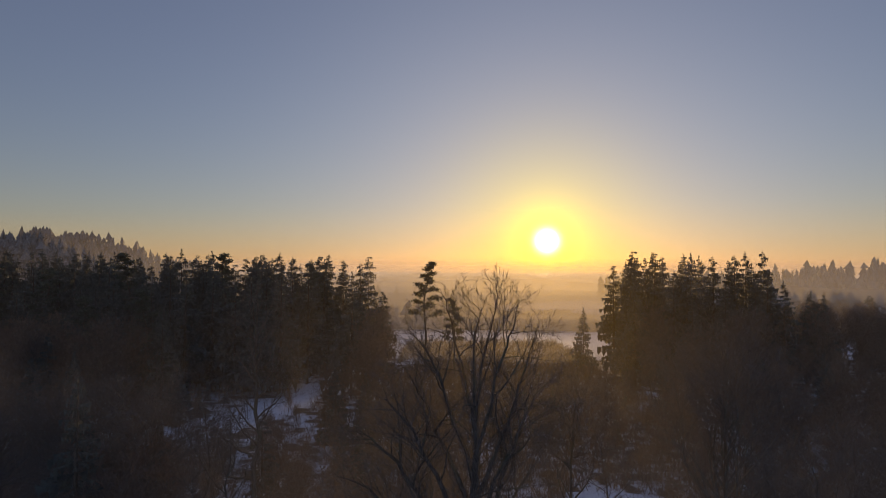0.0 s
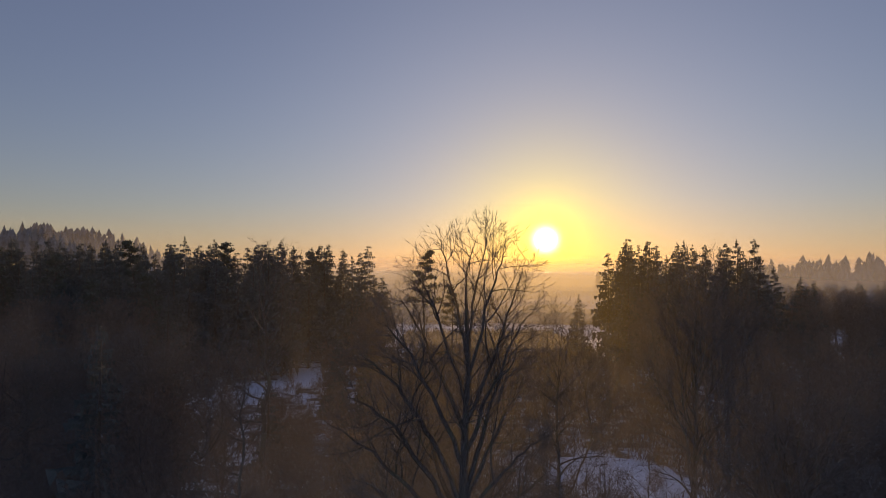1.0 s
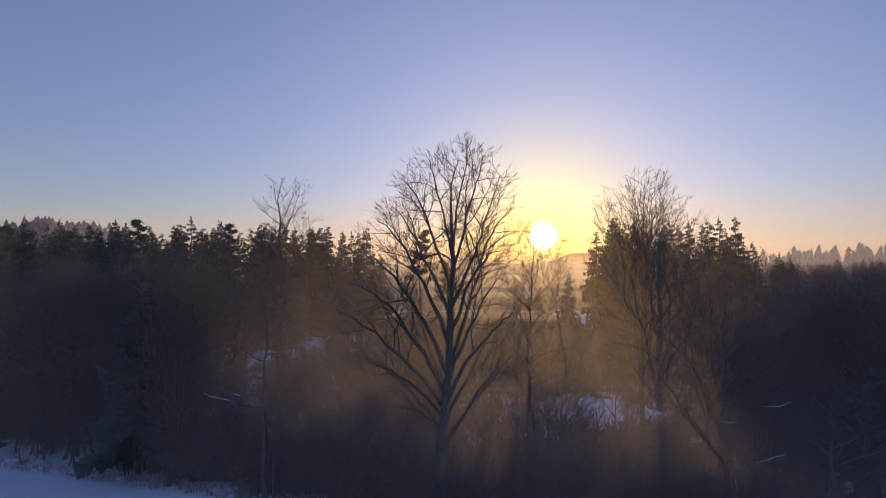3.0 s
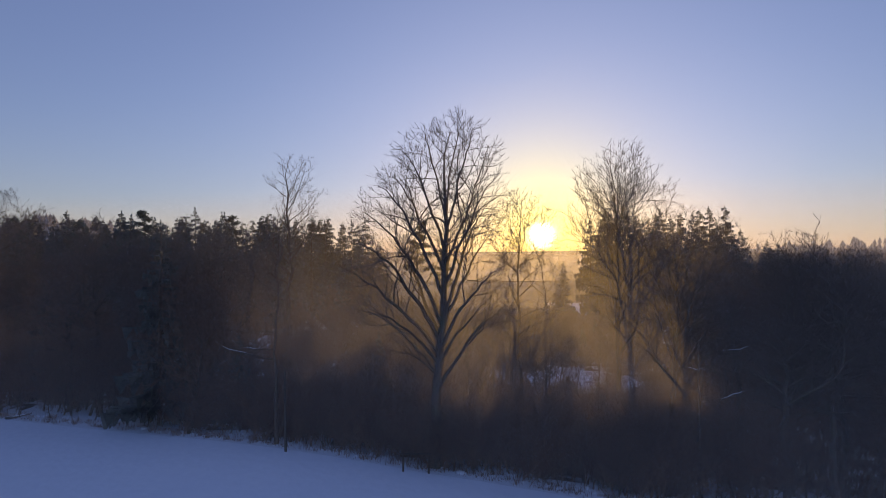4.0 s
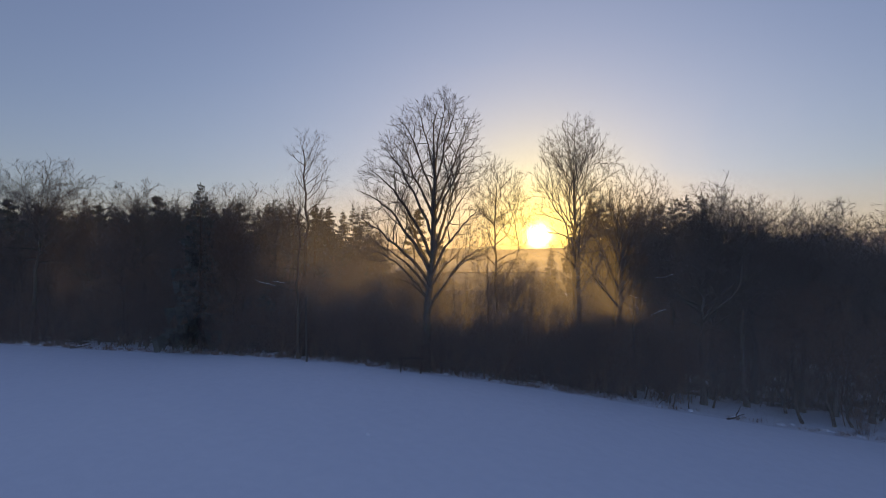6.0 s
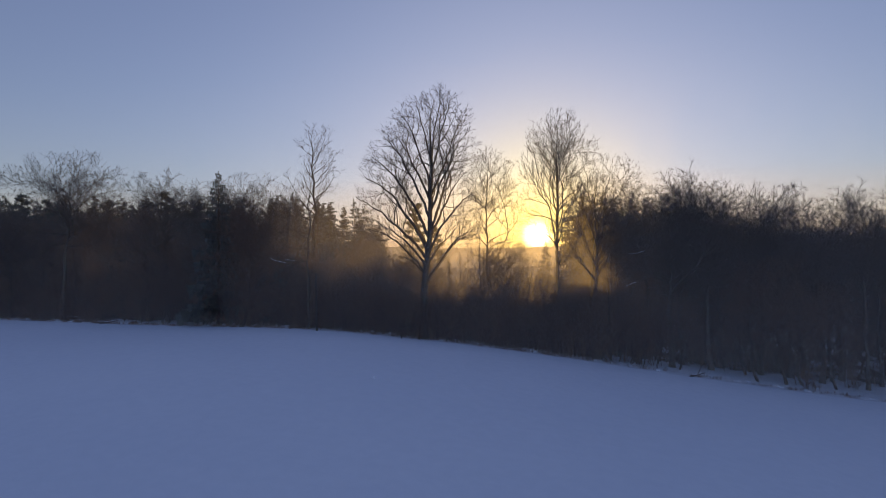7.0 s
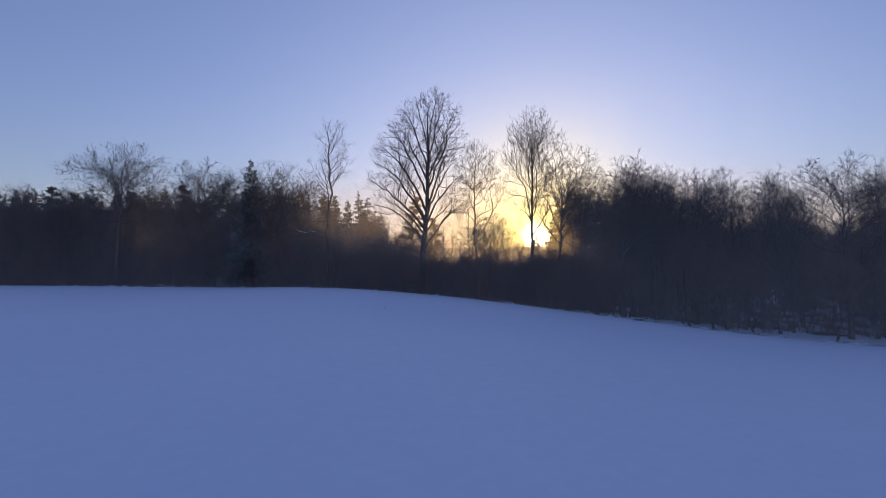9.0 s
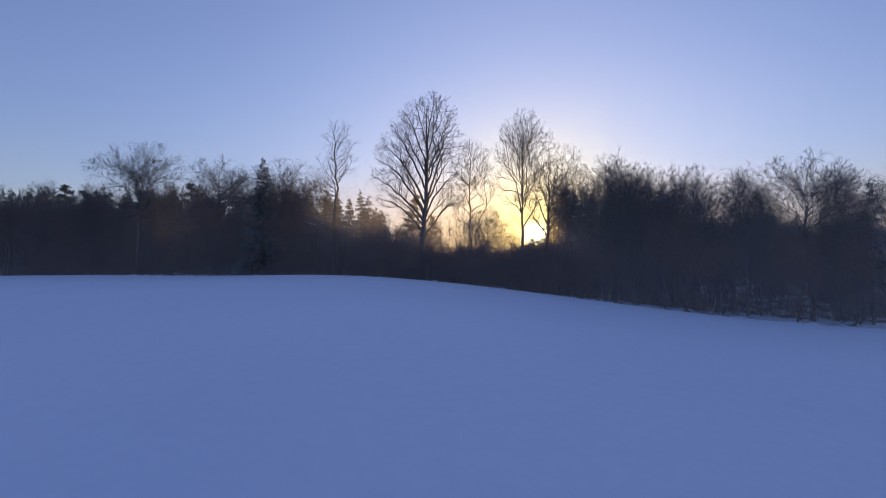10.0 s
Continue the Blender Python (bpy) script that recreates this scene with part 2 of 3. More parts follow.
    """The outline of a crown. rows: (height, reach to -x, reach to +x); depth: how far it reaches in y, as a share of its width."""

    def __init__(self, rows, seed, rough=0.3, depth=1.0):
        hs, ls, rs = zip(*rows)
        self.low, self.top, self.seed, self.rough, self.depth = hs[0], hs[-1], seed, rough, depth
        steps = np.arange(self.low, self.top + 0.2, 0.2)
        self.left, self.right = [float(v) for v in np.interp(steps, hs, ls)], [float(v) for v in np.interp(steps, hs, rs)]

    def holds(self, p):
        if not self.low <= p.z < self.top:
            return False
        k = int((p.z - self.low) / 0.2)
        l, r = self.left[k], self.right[k]
        half = max(0.15, (r - l) / 2)
        u, v = (p.x - (l + r) / 2) / half, p.y / (half * self.depth)
        return u * u + v * v < 1.15 + self.rough * 2 * noise.noise(p * 0.45 + Vector((self.seed, 0, 0)))


def shoot(rng, p, d, length, step, rise, wobble, crown=None):
    """A branch that grows from p towards d until it is long enough or leaves the crown."""
    pts, been = [p.copy()], False
    d, drift = d.normalized(), Vector()
    for _ in range(max(2, round(length / step))):
        drift = drift * 0.55 + rand_dir(rng) * wobble
        d = (d + Vector((0, 0, rise * step)) + drift * step).normalized()
        p = p + d * step
        if crown:
            now = crown.holds(p)
            if been and not now and len(pts) > 1:
                break
            been |= now
        pts.append(p.copy())
    if len(pts) == 2:
        pts.append(pts[1] + d * step * 0.3)
    return pts


def twig(rng, out, p, d, length, width):
    """A kinked twig with a side shoot, three thin blades."""
    w = d.orthogonal().normalized() * width
    w.rotate(Matrix.Rotation(rng.uniform(0, 3.14), 3, d))
    m = p + d * length * 0.5 + rand_dir(rng) * length * 0.06
    out.face(p - w, p + w, m + w * 0.7, m - w * 0.7)
    out.face(m - w * 0.7, m + w * 0.7, m + (d + rand_dir(rng) * 0.3).normalized() * length * 0.55)
    out.face(m - w * 0.6, m + w * 0.6, m + (d + rand_dir(rng) * 0.75).normalized() * length * 0.45)


def clothe(rng, wood, twigs, pts, r0, level, levels, crown, twig_width, bold=1.0):
    """Sets side branches along a branch. levels: rows of (spacing, angle, share of the rest, least length, first place, rise, wobble)."""
    length = sum((b - a).length for a, b in zip(pts, pts[1:]))
    spacing, angle, share, least, first, rise, wobble = levels[level]
    last = level == len(levels) - 1
    s, roll = length * first + rng.uniform(0, spacing), rng.uniform(0, 6.28)
    while s < length:
        t = s / length
        p, d = along(pts, t)
        roll += 3.14 + rng.gauss(0, 0.75) if last else 2.4 + rng.gauss(0, 0.35)
        side = d.orthogonal().normalized()
        side.rotate(Matrix.Rotation(roll, 3, d))
        if side.z < -0.5 and rng.random() < 0.6:
            side = -side
        a = radians(angle * rng.uniform(0.7, 1.3))
        e = d * math.cos(a) + side * math.sin(a)
        nl = (share * (length - s) + least) * rng.uniform(0.6, 1.25)
        if not crown.holds(p):
            nl *= 0.45
        if last:
            twig(rng, twigs, p, e, nl, twig_width)
        else:
            q = shoot(rng, p, e, nl, max(0.28, nl / 7), rise, wobble, crown)
            r = max(0.012 * bold, min(r0 * (1 - 0.85 * t) * 0.65, (0.010 * nl + 0.009) * bold))
            n = len(q) - 1
            (wood if r > 0.024 else twigs).tube(q, [max(0.005, r * (1 - 0.85 * k / n)) for k in range(n + 1)], 5 if r > 0.045 else 3)
            clothe(rng, wood, twigs, q, r, level + 1, levels, crown, twig_width, bold)
        s += spacing * rng.uniform(0.6, 1.4)
    if last:
        p, d = along(pts, 0.999)
        for _ in range(2):
            twig(rng, twigs, p, (d + rand_dir(rng) * 0.3).normalized(), least, twig_width)


OAK_TWIGS = ((0.58, 48, 0.56, 1.1, 0.32, 0.05, 0.36), (0.4, 42, 0.5, 0.65, 0.2, 0.07, 0.3), (0.17, 36, 0.22, 0.45, 0.15, 0, 0))
BEECH_TWIGS = ((0.62, 36, 0.5, 1.1, 0.3, 0.05, 0.2), (0.44, 34, 0.5, 0.7, 0.2, 0.06, 0.22), (0.2, 34, 0.25, 0.5, 0.15, 0, 0))

FAR_TWIGS = ((0.55, 50, 0.52, 1.0, 0.2, 0.02, 0.42), (0.36, 48, 0.5, 0.6, 0.12, 0.03, 0.4), (0.18, 44, 0.18, 0.34, 0.1, 0, 0))


def leafless(name, seed, height, trunk_r, rows, bark, levels, limbs=(), auto=(), lean=(0, 0), parts=True, rough=0.3, depth=1.0, sway=0.03, top=0.93, width=0.012, arch=0.2, spray=None, bold=1.15):
    """A leafless tree. limbs: rows of (start height, tip x, tip y, tip height); auto: (number, lowest, highest start, lowest, highest slope in degrees, rise)."""
    rng = random.Random(seed)
    root = thing(name)
    crown = Crown(rows, seed, rough, depth)
    spray = spray or TWIG
    n, pts, wx, wy = 18, [], 0.0, 0.0
    for i in range(n + 1):
        t = i / n
        wx, wy = wx * 0.9 + rng.gauss(0, sway) * (i > 1), wy * 0.9 + rng.gauss(0, sway) * (i > 1)
        pts.append(Vector((lean[0] * t + wx * height * 0.1, lean[1] * t + wy * height * 0.1, -0.6 + t * (height * top + 0.6))))
    radii = [max(0.02, trunk_r * (1 - i / n) ** 0.8) * (1.5 if i == 0 else 1.12 if i == 1 else 1.0) for i in range(n + 1)]
    trunk = Tubes()
    trunk.tube(pts, radii, 10)
    trunk.link("trunk", bark, root)
    paths = []
    for h0, dx, dy, h1 in limbs:
        t = (h0 + 0.6) / (height * top + 0.6)
        p, _ = along(pts, min(t, 0.98))
        tip = Vector((dx, dy, h1))
        length = (tip - p).length
        mid = p.lerp(tip, 0.5) + Vector((0, 0, length * arch * rng.uniform(0.3, 1.4)))
        k, drift, q = max(6, int(length / 0.6)), Vector(), []
        for i in range(k + 1):
            u = i / k
            drift = drift * 0.8 + rand_dir(rng) * 0.12 * (u > 0)
            q.append(p * (1 - u) ** 2 + mid * 2 * u * (1 - u) + tip * u * u + drift)
        paths.append((t, q))
    if auto:
        number, low, high, e0, e1, rise = auto
        for i in range(number):
            s = (i + rng.uniform(0.2, 0.8)) / number
            h0 = low + (high - low) * s
            t = (h0 + 0.6) / (height * top + 0.6)
            p, _ = along(pts, min(t, 0.98))
            az, el = i * 2.4 + rng.uniform(-0.5, 0.5), radians(e0 + (e1 - e0) * s + rng.uniform(-8, 8))
            paths.append((t, shoot(rng, p, Vector((math.cos(az) * math.cos(el), math.sin(az) * math.cos(el), math.sin(el))), height, 0.6, rise, 0.3, crown)))
    whole_wood, whole_twigs = Tubes(), Tubes()
    for t, q in paths:
        length = sum((b - a).length for a, b in zip(q, q[1:]))
        r = min(max(trunk_r * (1 - t) ** 0.8 * 0.62, 0.03), (0.0135 * length + 0.02) * bold)
        wood, twigs = (Tubes(), Tubes()) if parts else (whole_wood, whole_twigs)
        k = len(q) - 1
        wood.tube(q, [max(0.008, r * (1 - 0.9 * i / k)) for i in range(k + 1)], 7 if parts else 5)
        clothe(rng, wood, twigs, q, r, 0, levels, crown, width, bold)
        if parts:
            tagged(twigs.link("twig_spray", spray, wood.link("limb", bark, root)), kind="stuff")
    peak_wood, peak = (Tubes(), Tubes()) if parts else (whole_wood, whole_twigs)
    clothe(rng, peak_wood, peak, pts[n * 3 // 5:], radii[n * 3 // 5], 0, levels, crown, width, bold)
    if parts:
        tagged(peak_wood.link("leader_branches", bark, root), kind="stuff")
        tagged(peak.link("tree_top", spray, root), kind="stuff")
    else:
        whole_wood.link("limb_frame", bark, root)
        tagged(whole_twigs.link("crown", spray, root), kind="stuff")
    return root


def scrub_tree(name, seed, height, low, radius, thick, bark):
    """A slim woodland tree whose crown is a dense haze of fine twigs from low down."""
    r = random.Random(seed)
    rows = [(height * low, -radius * 0.4, radius * 0.4)] + [(height * (low + (1 - low) * u), -radius * k * r.uniform(0.85, 1.1), radius * k * r.uniform(0.85, 1.1)) for u, k in ((0.15, 0.8), (0.4, 1.0), (0.65, 0.95), (0.85, 0.7), (1.0, 0.25))]
    return leafless(name, seed, height, thick, rows, bark, ((0.55, 48, 0.5, 0.6, 0.1, 0.06, 0.3), (0.33, 46, 0.45, 0.45, 0.1, 0.05, 0.35), (0.17, 46, 0.2, 0.45, 0.05, 0, 0)),
                    auto=(20, height * low, height * 0.82, 15, 62, 0.07), parts=False, sway=0.13, width=0.016, spray=SPRAY, bold=1.0)


def conifer(name, seed, height, radius, low, mat, gap=0.55, droop=0.25, ragged=0.25, top=1.0):
    """A spruce: a straight trunk with whorls of drooping, fringed sprays."""
    rng = random.Random(seed)
    root = thing(name)
    t = Tubes()
    t.tube([Vector((0, 0, -0.5)), Vector((0, 0, height * 0.5)), Vector((0, 0, height * 0.985))], [height * 0.012, height * 0.008, 0.015], 6)
    t.link("trunk", BARK, root)
    c = Tubes()
    z = height * low
    while z < height - 0.3:
        s = (z - height * low) / (height * (1 - low))
        reach = radius * ((1 - s) ** (0.85 if top == 1.0 else 0.68) * top + 0.02)
        n = 5
        for k in range(n):
            az = rng.uniform(0, 6.28)
            ln = reach * rng.uniform(1 - ragged * 1.6, 1 + ragged)
            o = Vector((math.cos(az), math.sin(az), 0))
            w = Vector((-o.y, o.x, 0))
            base = Vector((0, 0, z + rng.uniform(-0.6, 0.6) * gap))
            dz = -droop * ln * rng.uniform(0.4, 1.3) + 0.35 * ln * s
            mid = base + o * ln * 0.55 + Vector((0, 0, dz * 0.75))
            tip = base + o * ln + Vector((0, 0, dz * 0.8 + 0.06 * ln))
            wid = max(0.07, ln * 0.2)
            c.face(base, mid + w * wid * 0.5, tip, mid - w * wid * 0.5)
            for sgn in (1, -1):
                for f in (0.4, 0.75):
                    a = base.lerp(tip, f) + Vector((0, 0, dz * 0.2 * (1 - f)))
                    e = a + (w * sgn * 0.75 + o * 0.5) * wid * 1.7 * (1.1 - f * 0.6) + Vector((0, 0, -wid * rng.uniform(0.2, 0.9)))
                    c.face(a - o * wid * 0.3, e, a + o * wid * 0.35)
            for f in (0.25, 0.55, 0.85):
                a = base.lerp(tip, f) + Vector((0, 0, dz * 0.2 * (1 - f)))
                hang = Vector((0, 0, -max(0.4, ln * 0.34) * rng.uniform(0.6, 1.3))) + w * rng.gauss(0, 0.2) * wid
                c.face(a - o * ln * 0.14, a + o * ln * 0.16 + Vector((0, 0, 0.08)), a + hang + o * ln * 0.08)
        z += gap * rng.uniform(0.7, 1.3)
    c.link("crown", mat, root)
    return root


def pine_tree(name, seed, height, radius, low):
    """A Scots pine: a bare trunk under uneven flat clumps of needles."""
    rng = random.Random(seed)
    root = thing(name)
    t = Tubes()
    pts = [Vector((rng.gauss(0, 0.05) * i, rng.gauss(0, 0.05) * i, height * i / 6 - 0.4)) for i in range(7)]
    t.tube(pts, [height * 0.013 * (1 - 0.13 * i) for i in range(7)], 7)
    c = Tubes()
    for i in range(17):
        s = i / 16
        p, _ = along(pts, low + (0.99 - low) * s)
        az = i * 2.4 + rng.uniform(-0.5, 0.5)
        reach = radius * (1.05 - 0.85 * s) * rng.uniform(0.55, 1.1)
        tip = p + Vector((math.cos(az) * reach, math.sin(az) * reach, reach * rng.uniform(0.1, 0.5)))
        t.tube([p, p.lerp(tip, 0.5) + Vector((0, 0, -0.1)), tip], [0.07, 0.05, 0.02], 3)
        for _ in range(150):
            q = p.lerp(tip, rng.uniform(0.45, 1.1)) + Vector((rng.gauss(0, 0.5), rng.gauss(0, 0.5), rng.gauss(0.1, 0.22))) * (0.6 + 0.14 * reach)
            d = (rand_dir(rng) + Vector((0, 0, 0.5))).normalized() * 0.42
            e = rand_dir(rng) * 0.16
            c.face(q - e, q + e, q + d)
    t.link("trunk", BARK, root)
    c.link("crown", PINE, root)
    return root


def shrub(name, seed, height, stems, spread):
    """A thicket of thin leafless stems."""
    rng = random.Random(seed)
    root = thing(name)
    w = Tubes()
    for _ in range(stems):
        p = Vector((rng.gauss(0, spread * 0.3), rng.gauss(0, spread * 0.3), -0.2))
        d = Vector((rng.gauss(0, 0.35), rng.gauss(0, 0.35), 1))
        ln = height * rng.uniform(0.5, 1.05)
        q = branch_path(rng, p, d, ln, 4, 0.3, 0.16)
        w.tube(q, [0.03, 0.024, 0.018, 0.012, 0.005], 3)
        for _ in range(9):
            a, e = along(q, rng.uniform(0.1, 1.0))
            e = (e + rand_dir(rng) * 0.7).normalized()
            l2 = ln * rng.uniform(0.15, 0.4)
            blades(rng, w, [a, a + e * l2], l2 * 0.6, 7, 0.016)
            side = e.orthogonal().normalized() * 0.012
            w.face(a - side, a + side, a + e * l2)
    tagged(w.link("stem_clump", SPRAY, root), kind="stuff")
    return root


# ---- ground ----
def edge_y(x):
    """Where the snow field ends and the wood begins."""
    return 29.6 - (0.185 if x > 0 else 0.33) * x


def smooth(a, b, v):
    t = min(1.0, max(0.0, (v - a) / (b - a)))
    return t * t * (3 - 2 * t)


def bell(x, y, cx, cy, rx, ry):
    return math.exp(-((x - cx) / rx) ** 2 - ((y - cy) / ry) ** 2)


def ground_z(x, y):
    s = max(0.0, x + 20)
    rim = 0.4 - 8.5 * (1 - math.exp(-(s / 56) ** 2))
    d = edge_y(x) - y
    if d > 0:
        z = rim - (0.035 * min(d, 250) + 0.0004 * min(d, 150) ** 2) * smooth(0, 12, d)
    else:
        z = rim + (-1.8 - rim) * smooth(4, 45, -d)
        z += -8 * smooth(190, 420, y)
    z += 0.35 * noise.noise(Vector((x * 0.02, y * 0.02, 3.3))) + 0.5 * smooth(0, 30, -d) * noise.noise(Vector((x * 0.07, y * 0.07, 1.3)))
    z += 44 * bell(x, y, -300, 450, 105, 110) + 30 * bell(x, y, 520, 560, 300, 150) + 10 * bell(x, y, 150, 2300, 900, 250) + 16 * bell(x, y, -700, 1700, 600, 300)
    far = smooth(2500, 4300, math.hypot(x, y))
    return z + far * 25


def axis(lo, hi, step, end):
    a = list(np.arange(lo, hi + 0.01, step))
    g = step
    while a[-1] < end:
        g *= 1.16
        a.append(a[-1] + g)
    g = step
    while a[0] > -end:
        g *= 1.16
        a.insert(0, a[0] - g)
    return [float(v) for v in a]


gx, gy = axis(-130, 130, 2.0, 4500), axis(-110, 210, 2.0, 4500)
gv = [(x, y, ground_z(x, y)) for y in gy for x in gx]
nx = len(gx)
gf = [(j * nx + i, j * nx + i + 1, (j + 1) * nx + i + 1, (j + 1) * nx + i) for j in range(len(gy) - 1) for i in range(nx - 1)]
ground = mesh_object("ground", gv, gf, SNOW, smooth=True)
ground.data.materials.append(LITTER)


def clear_of(x, y):
    """True where no tree stands: the snowy clearings."""
    if abs(x + 43 - (y - 104) * 0.39) < 7 and 96 < y < 184:
        return True
    if ((x - 22) / 9) ** 2 + ((y - 68) / 9) ** 2 < 1:
        return True
    return False


def corridor(x, y):
    """The low brushy gap in the wood that opens to the valley."""
    return 2.5 < x < 13.5 + 0.24 * (y - 30)


def open_floor(x, y):
    """Where the wood's edge is free of undergrowth and snow lies between the trunks."""
    deep = y - edge_y(x)
    return (x > 20 and deep < 9) or (-42 < x < -22 and deep < 5)


for poly in ground.data.polygons:
    c = poly.center
    if c.y > edge_y(c.x) + 3 and c.y < 195 and abs(c.x) < 300 and not clear_of(c.x, c.y) and not open_floor(c.x, c.y):
        poly.material_index = 1
tagged(ground, "snow-covered field and valley ground, smooth and untracked", "ground", kind="structure")


def put(ob, x, y, turn=0.0, scale=1.0, sink=0.0):
    ob.matrix_basis = pose(x, y, ground_z(x, y) - sink, 0, 0, turn) @ Matrix.Scale(scale, 4)
    return ob


# ---- the tall trees at the field's edge ----
oak = leafless("oak_tree", 11, 27.6, 0.46, (
    (6.6, -1.5, 2.0), (8.4, -4.0, 5.4), (10, -5.4, 6.2), (12, -6.9, 6.3), (15, -7.6, 5.8), (17.5, -7.2, 5.3), (20.5, -6.0, 5.8), (22.5, -4.2, 5.7), (25, -2.4, 5.0), (26.3, -1.2, 4.0), (27.8, -0.2, 1.8)),
    BARK, OAK_TWIGS, limbs=(
        (5.6, 6.0, 1.5, 12.4), (7.0, -3.6, -1.8, 9.0), (7.2, -6.6, 1.2, 12.2), (7.8, -4.6, -3.4, 12.4), (8.6, -7.3, 0.4, 15.4), (8.2, 5.0, 2.4, 13.2), (9.4, -6.2, -1.0, 17.6),
        (8.8, 5.2, -2.2, 15.4), (9.8, -3.4, 4.4, 17.0), (10.4, 4.8, 0.4, 18.2), (10.8, -5.6, -0.3, 19.8), (11.4, 4.4, 1.6, 20.4), (12.2, 1.7, 4.6, 18.4), (12.8, 0.8, -4.6, 19.0),
        (13.0, -4.0, -1.6, 21.6), (13.6, 4.8, -1.0, 22.4), (14.8, -3.4, 1.4, 23.0), (15.0, 4.6, 0.8, 25.0), (16.4, -2.3, -0.5, 24.8), (16.8, 3.2, -1.0, 26.2), (18.6, -0.9, 0.8, 26.8), (19.4, 1.9, 0.2, 27.4)),
    lean=(1.2, 0), rough=0.2)
put(oak, 0.8, 30.4, 0, 1.0)
tagged(oak, "tall bare oak with a broad leafless crown at the field's edge", "tree")

beech = leafless("beech_tree", 23, 27.8, 0.29, (
    (10.5, -1.0, 1.0), (12.5, -2.6, 2.4), (14.5, -3.6, 3.4), (17, -4.3, 4.4), (20, -4.4, 5.2), (22, -4.2, 5.4), (24, -3.8, 5.0), (26.4, -2.6, 4.2), (28.6, -0.8, 2.4)),
    BEECH_BARK, BEECH_TWIGS, auto=(20, 9.8, 20.5, 48, 76, 0.004), lean=(0.5, 0), rough=0.22, top=0.9, sway=0.02, width=0.0115, bold=1.45)
put(beech, 16.1, 33.9, 0, 0.96)
tagged(beech, "tall bare beech with steep fan-shaped branches", "tree")

# ---- further bare trees, each a form of its own ----
second = leafless("ash_tree", 31, 24.0, 0.2, (
    (8, -1.6, 1.6), (10.5, -3.0, 3.6), (14, -3.6, 4.4), (17.5, -3.4, 4.4), (20, -2.7, 3.8), (22.5, -1.5, 2.4), (24.2, -0.4, 0.9)),
    BARK, OAK_TWIGS, auto=(18, 8.6, 18.5, 26, 64, 0.01), rough=0.25, width=0.0125, bold=1.4)
put(second, 8.65, 38.0)
tagged(second, "slender bare tree growing close behind the big oak", "tree")

thin = bare_tree("thin_tree", 37, 26.0, ((14.0, -2.4, 0.5, 17.0), (15.5, 1.6, 0.4, 18.6), (16.5, -1.3, -0.8, 19.4), (17.5, 2.4, 0.2, 21.0), (18.6, -1.0, 0.6, 21.2), (19.4, 2.6, -0.5, 22.2), (20.4, 0.8, 1.0, 23.6), (21.2, 2.0, 0.3, 24.6), (21.8, -2.3, 0.2, 23.9), (23.0, -0.8, -0.3, 25.9), (16.0, 2.8, 0.2, 19.6), (18.2, 2.9, 0.0, 22.4), (20.2, 1.7, -0.6, 25.2), (22.2, 1.2, 0.5, 26.0), (15.0, -2.0, -0.8, 18.4), (13.2, -3.6, 0.4, 15.4), (11.6, -3.0, -0.6, 12.4)), 0.3, ((9, 0.45, 50, 0.3), (6, 0.5, 44, 0.3), (6, 0.5, 40, 0.2)), BARK, wobble=0.06, lean=(-0.3, 0))
put(thin, -13.6, 43.0, 0, 1.0)
tagged(thin, "tall thin bare tree with sparse crooked branches", "tree")
thin2 = bare_tree("thin_tree", 38, 18.3, ((10.5, -4.4, 0.4, 13.2), (7.0, -5.0, -0.5, 8.3), (7.8, -3.3, 0.4, 8.0), (9.2, -5.6, 0.6, 9.9), (12.6, -4.0, 0.0, 15.8), (13.2, 1.6, 0.5, 17.4), (13.8, -2.6, -0.4, 18.2), (14.4, 1.0, -0.8, 18.6), (14.8, -1.2, 0.8, 18.4)), 0.18, ((7, 0.42, 48, 0.35), (5, 0.5, 42, 0.3), (4, 0.5, 40, 0.2)), BARK, wobble=0.05, snowy=(1, 2))
put(thin2, -12.4, 34.0)
tagged(thin2, "short crooked bare tree with a dead-looking crown", "tree")

dead = bare_tree("dead_tree", 39, 14.0, ((7.5, 3.4, -0.6, 8.6), (8.4, -2.2, 0.5, 10.4), (9.6, 3.6, 0.4, 10.6), (10.4, 1.6, -0.8, 12.8), (11.0, 4.6, 0.2, 11.8), (11.4, -1.4, 0.4, 13.4)), 0.15,
                 ((6, 0.42, 48, 0.35), (5, 0.5, 42, 0.3), (4, 0.5, 40, 0.2)), BARK, wobble=0.05, snowy=(0, 4))
put(dead, 20.6, 28.6)
tagged(dead, "small dead tree with snow lying along its branches", "tree", "dead trees in the wood")
for x, y, turn, sc in ((-17, 42, 150, 0.72), (-35.5, 43.6, 20, 0.66), (24.6, 33.5, 200, 0.86)):
    put(copy_thing(dead, Matrix()), x, y, turn, sc)


forked = leafless("forked_tree", 45, 20.4, 0.27, (
    (7.5, -1.6, 2.0), (9.5, -3.4, 4.6), (12, -3.8, 6.0), (15, -3.4, 6.2), (17.5, -2.6, 5.4), (19.4, -1.4, 4.0), (20.8, 0.0, 2.4)),
    BARK, FAR_TWIGS, limbs=((7.6, -3.2, 1.0, 12.6), (8.0, 5.6, -1.0, 13.0), (8.8, -3.0, -1.6, 15.0), (9.2, 5.4, 1.4, 16.2), (9.6, 1.2, 4.2, 15.0), (10.2, 1.6, -4.2, 15.6), (10.6, -2.4, 0.8, 18.2), (11.2, 4.6, -0.8, 18.4), (12.4, 3.2, 1.2, 19.8), (12.8, -0.8, -0.8, 19.8)),
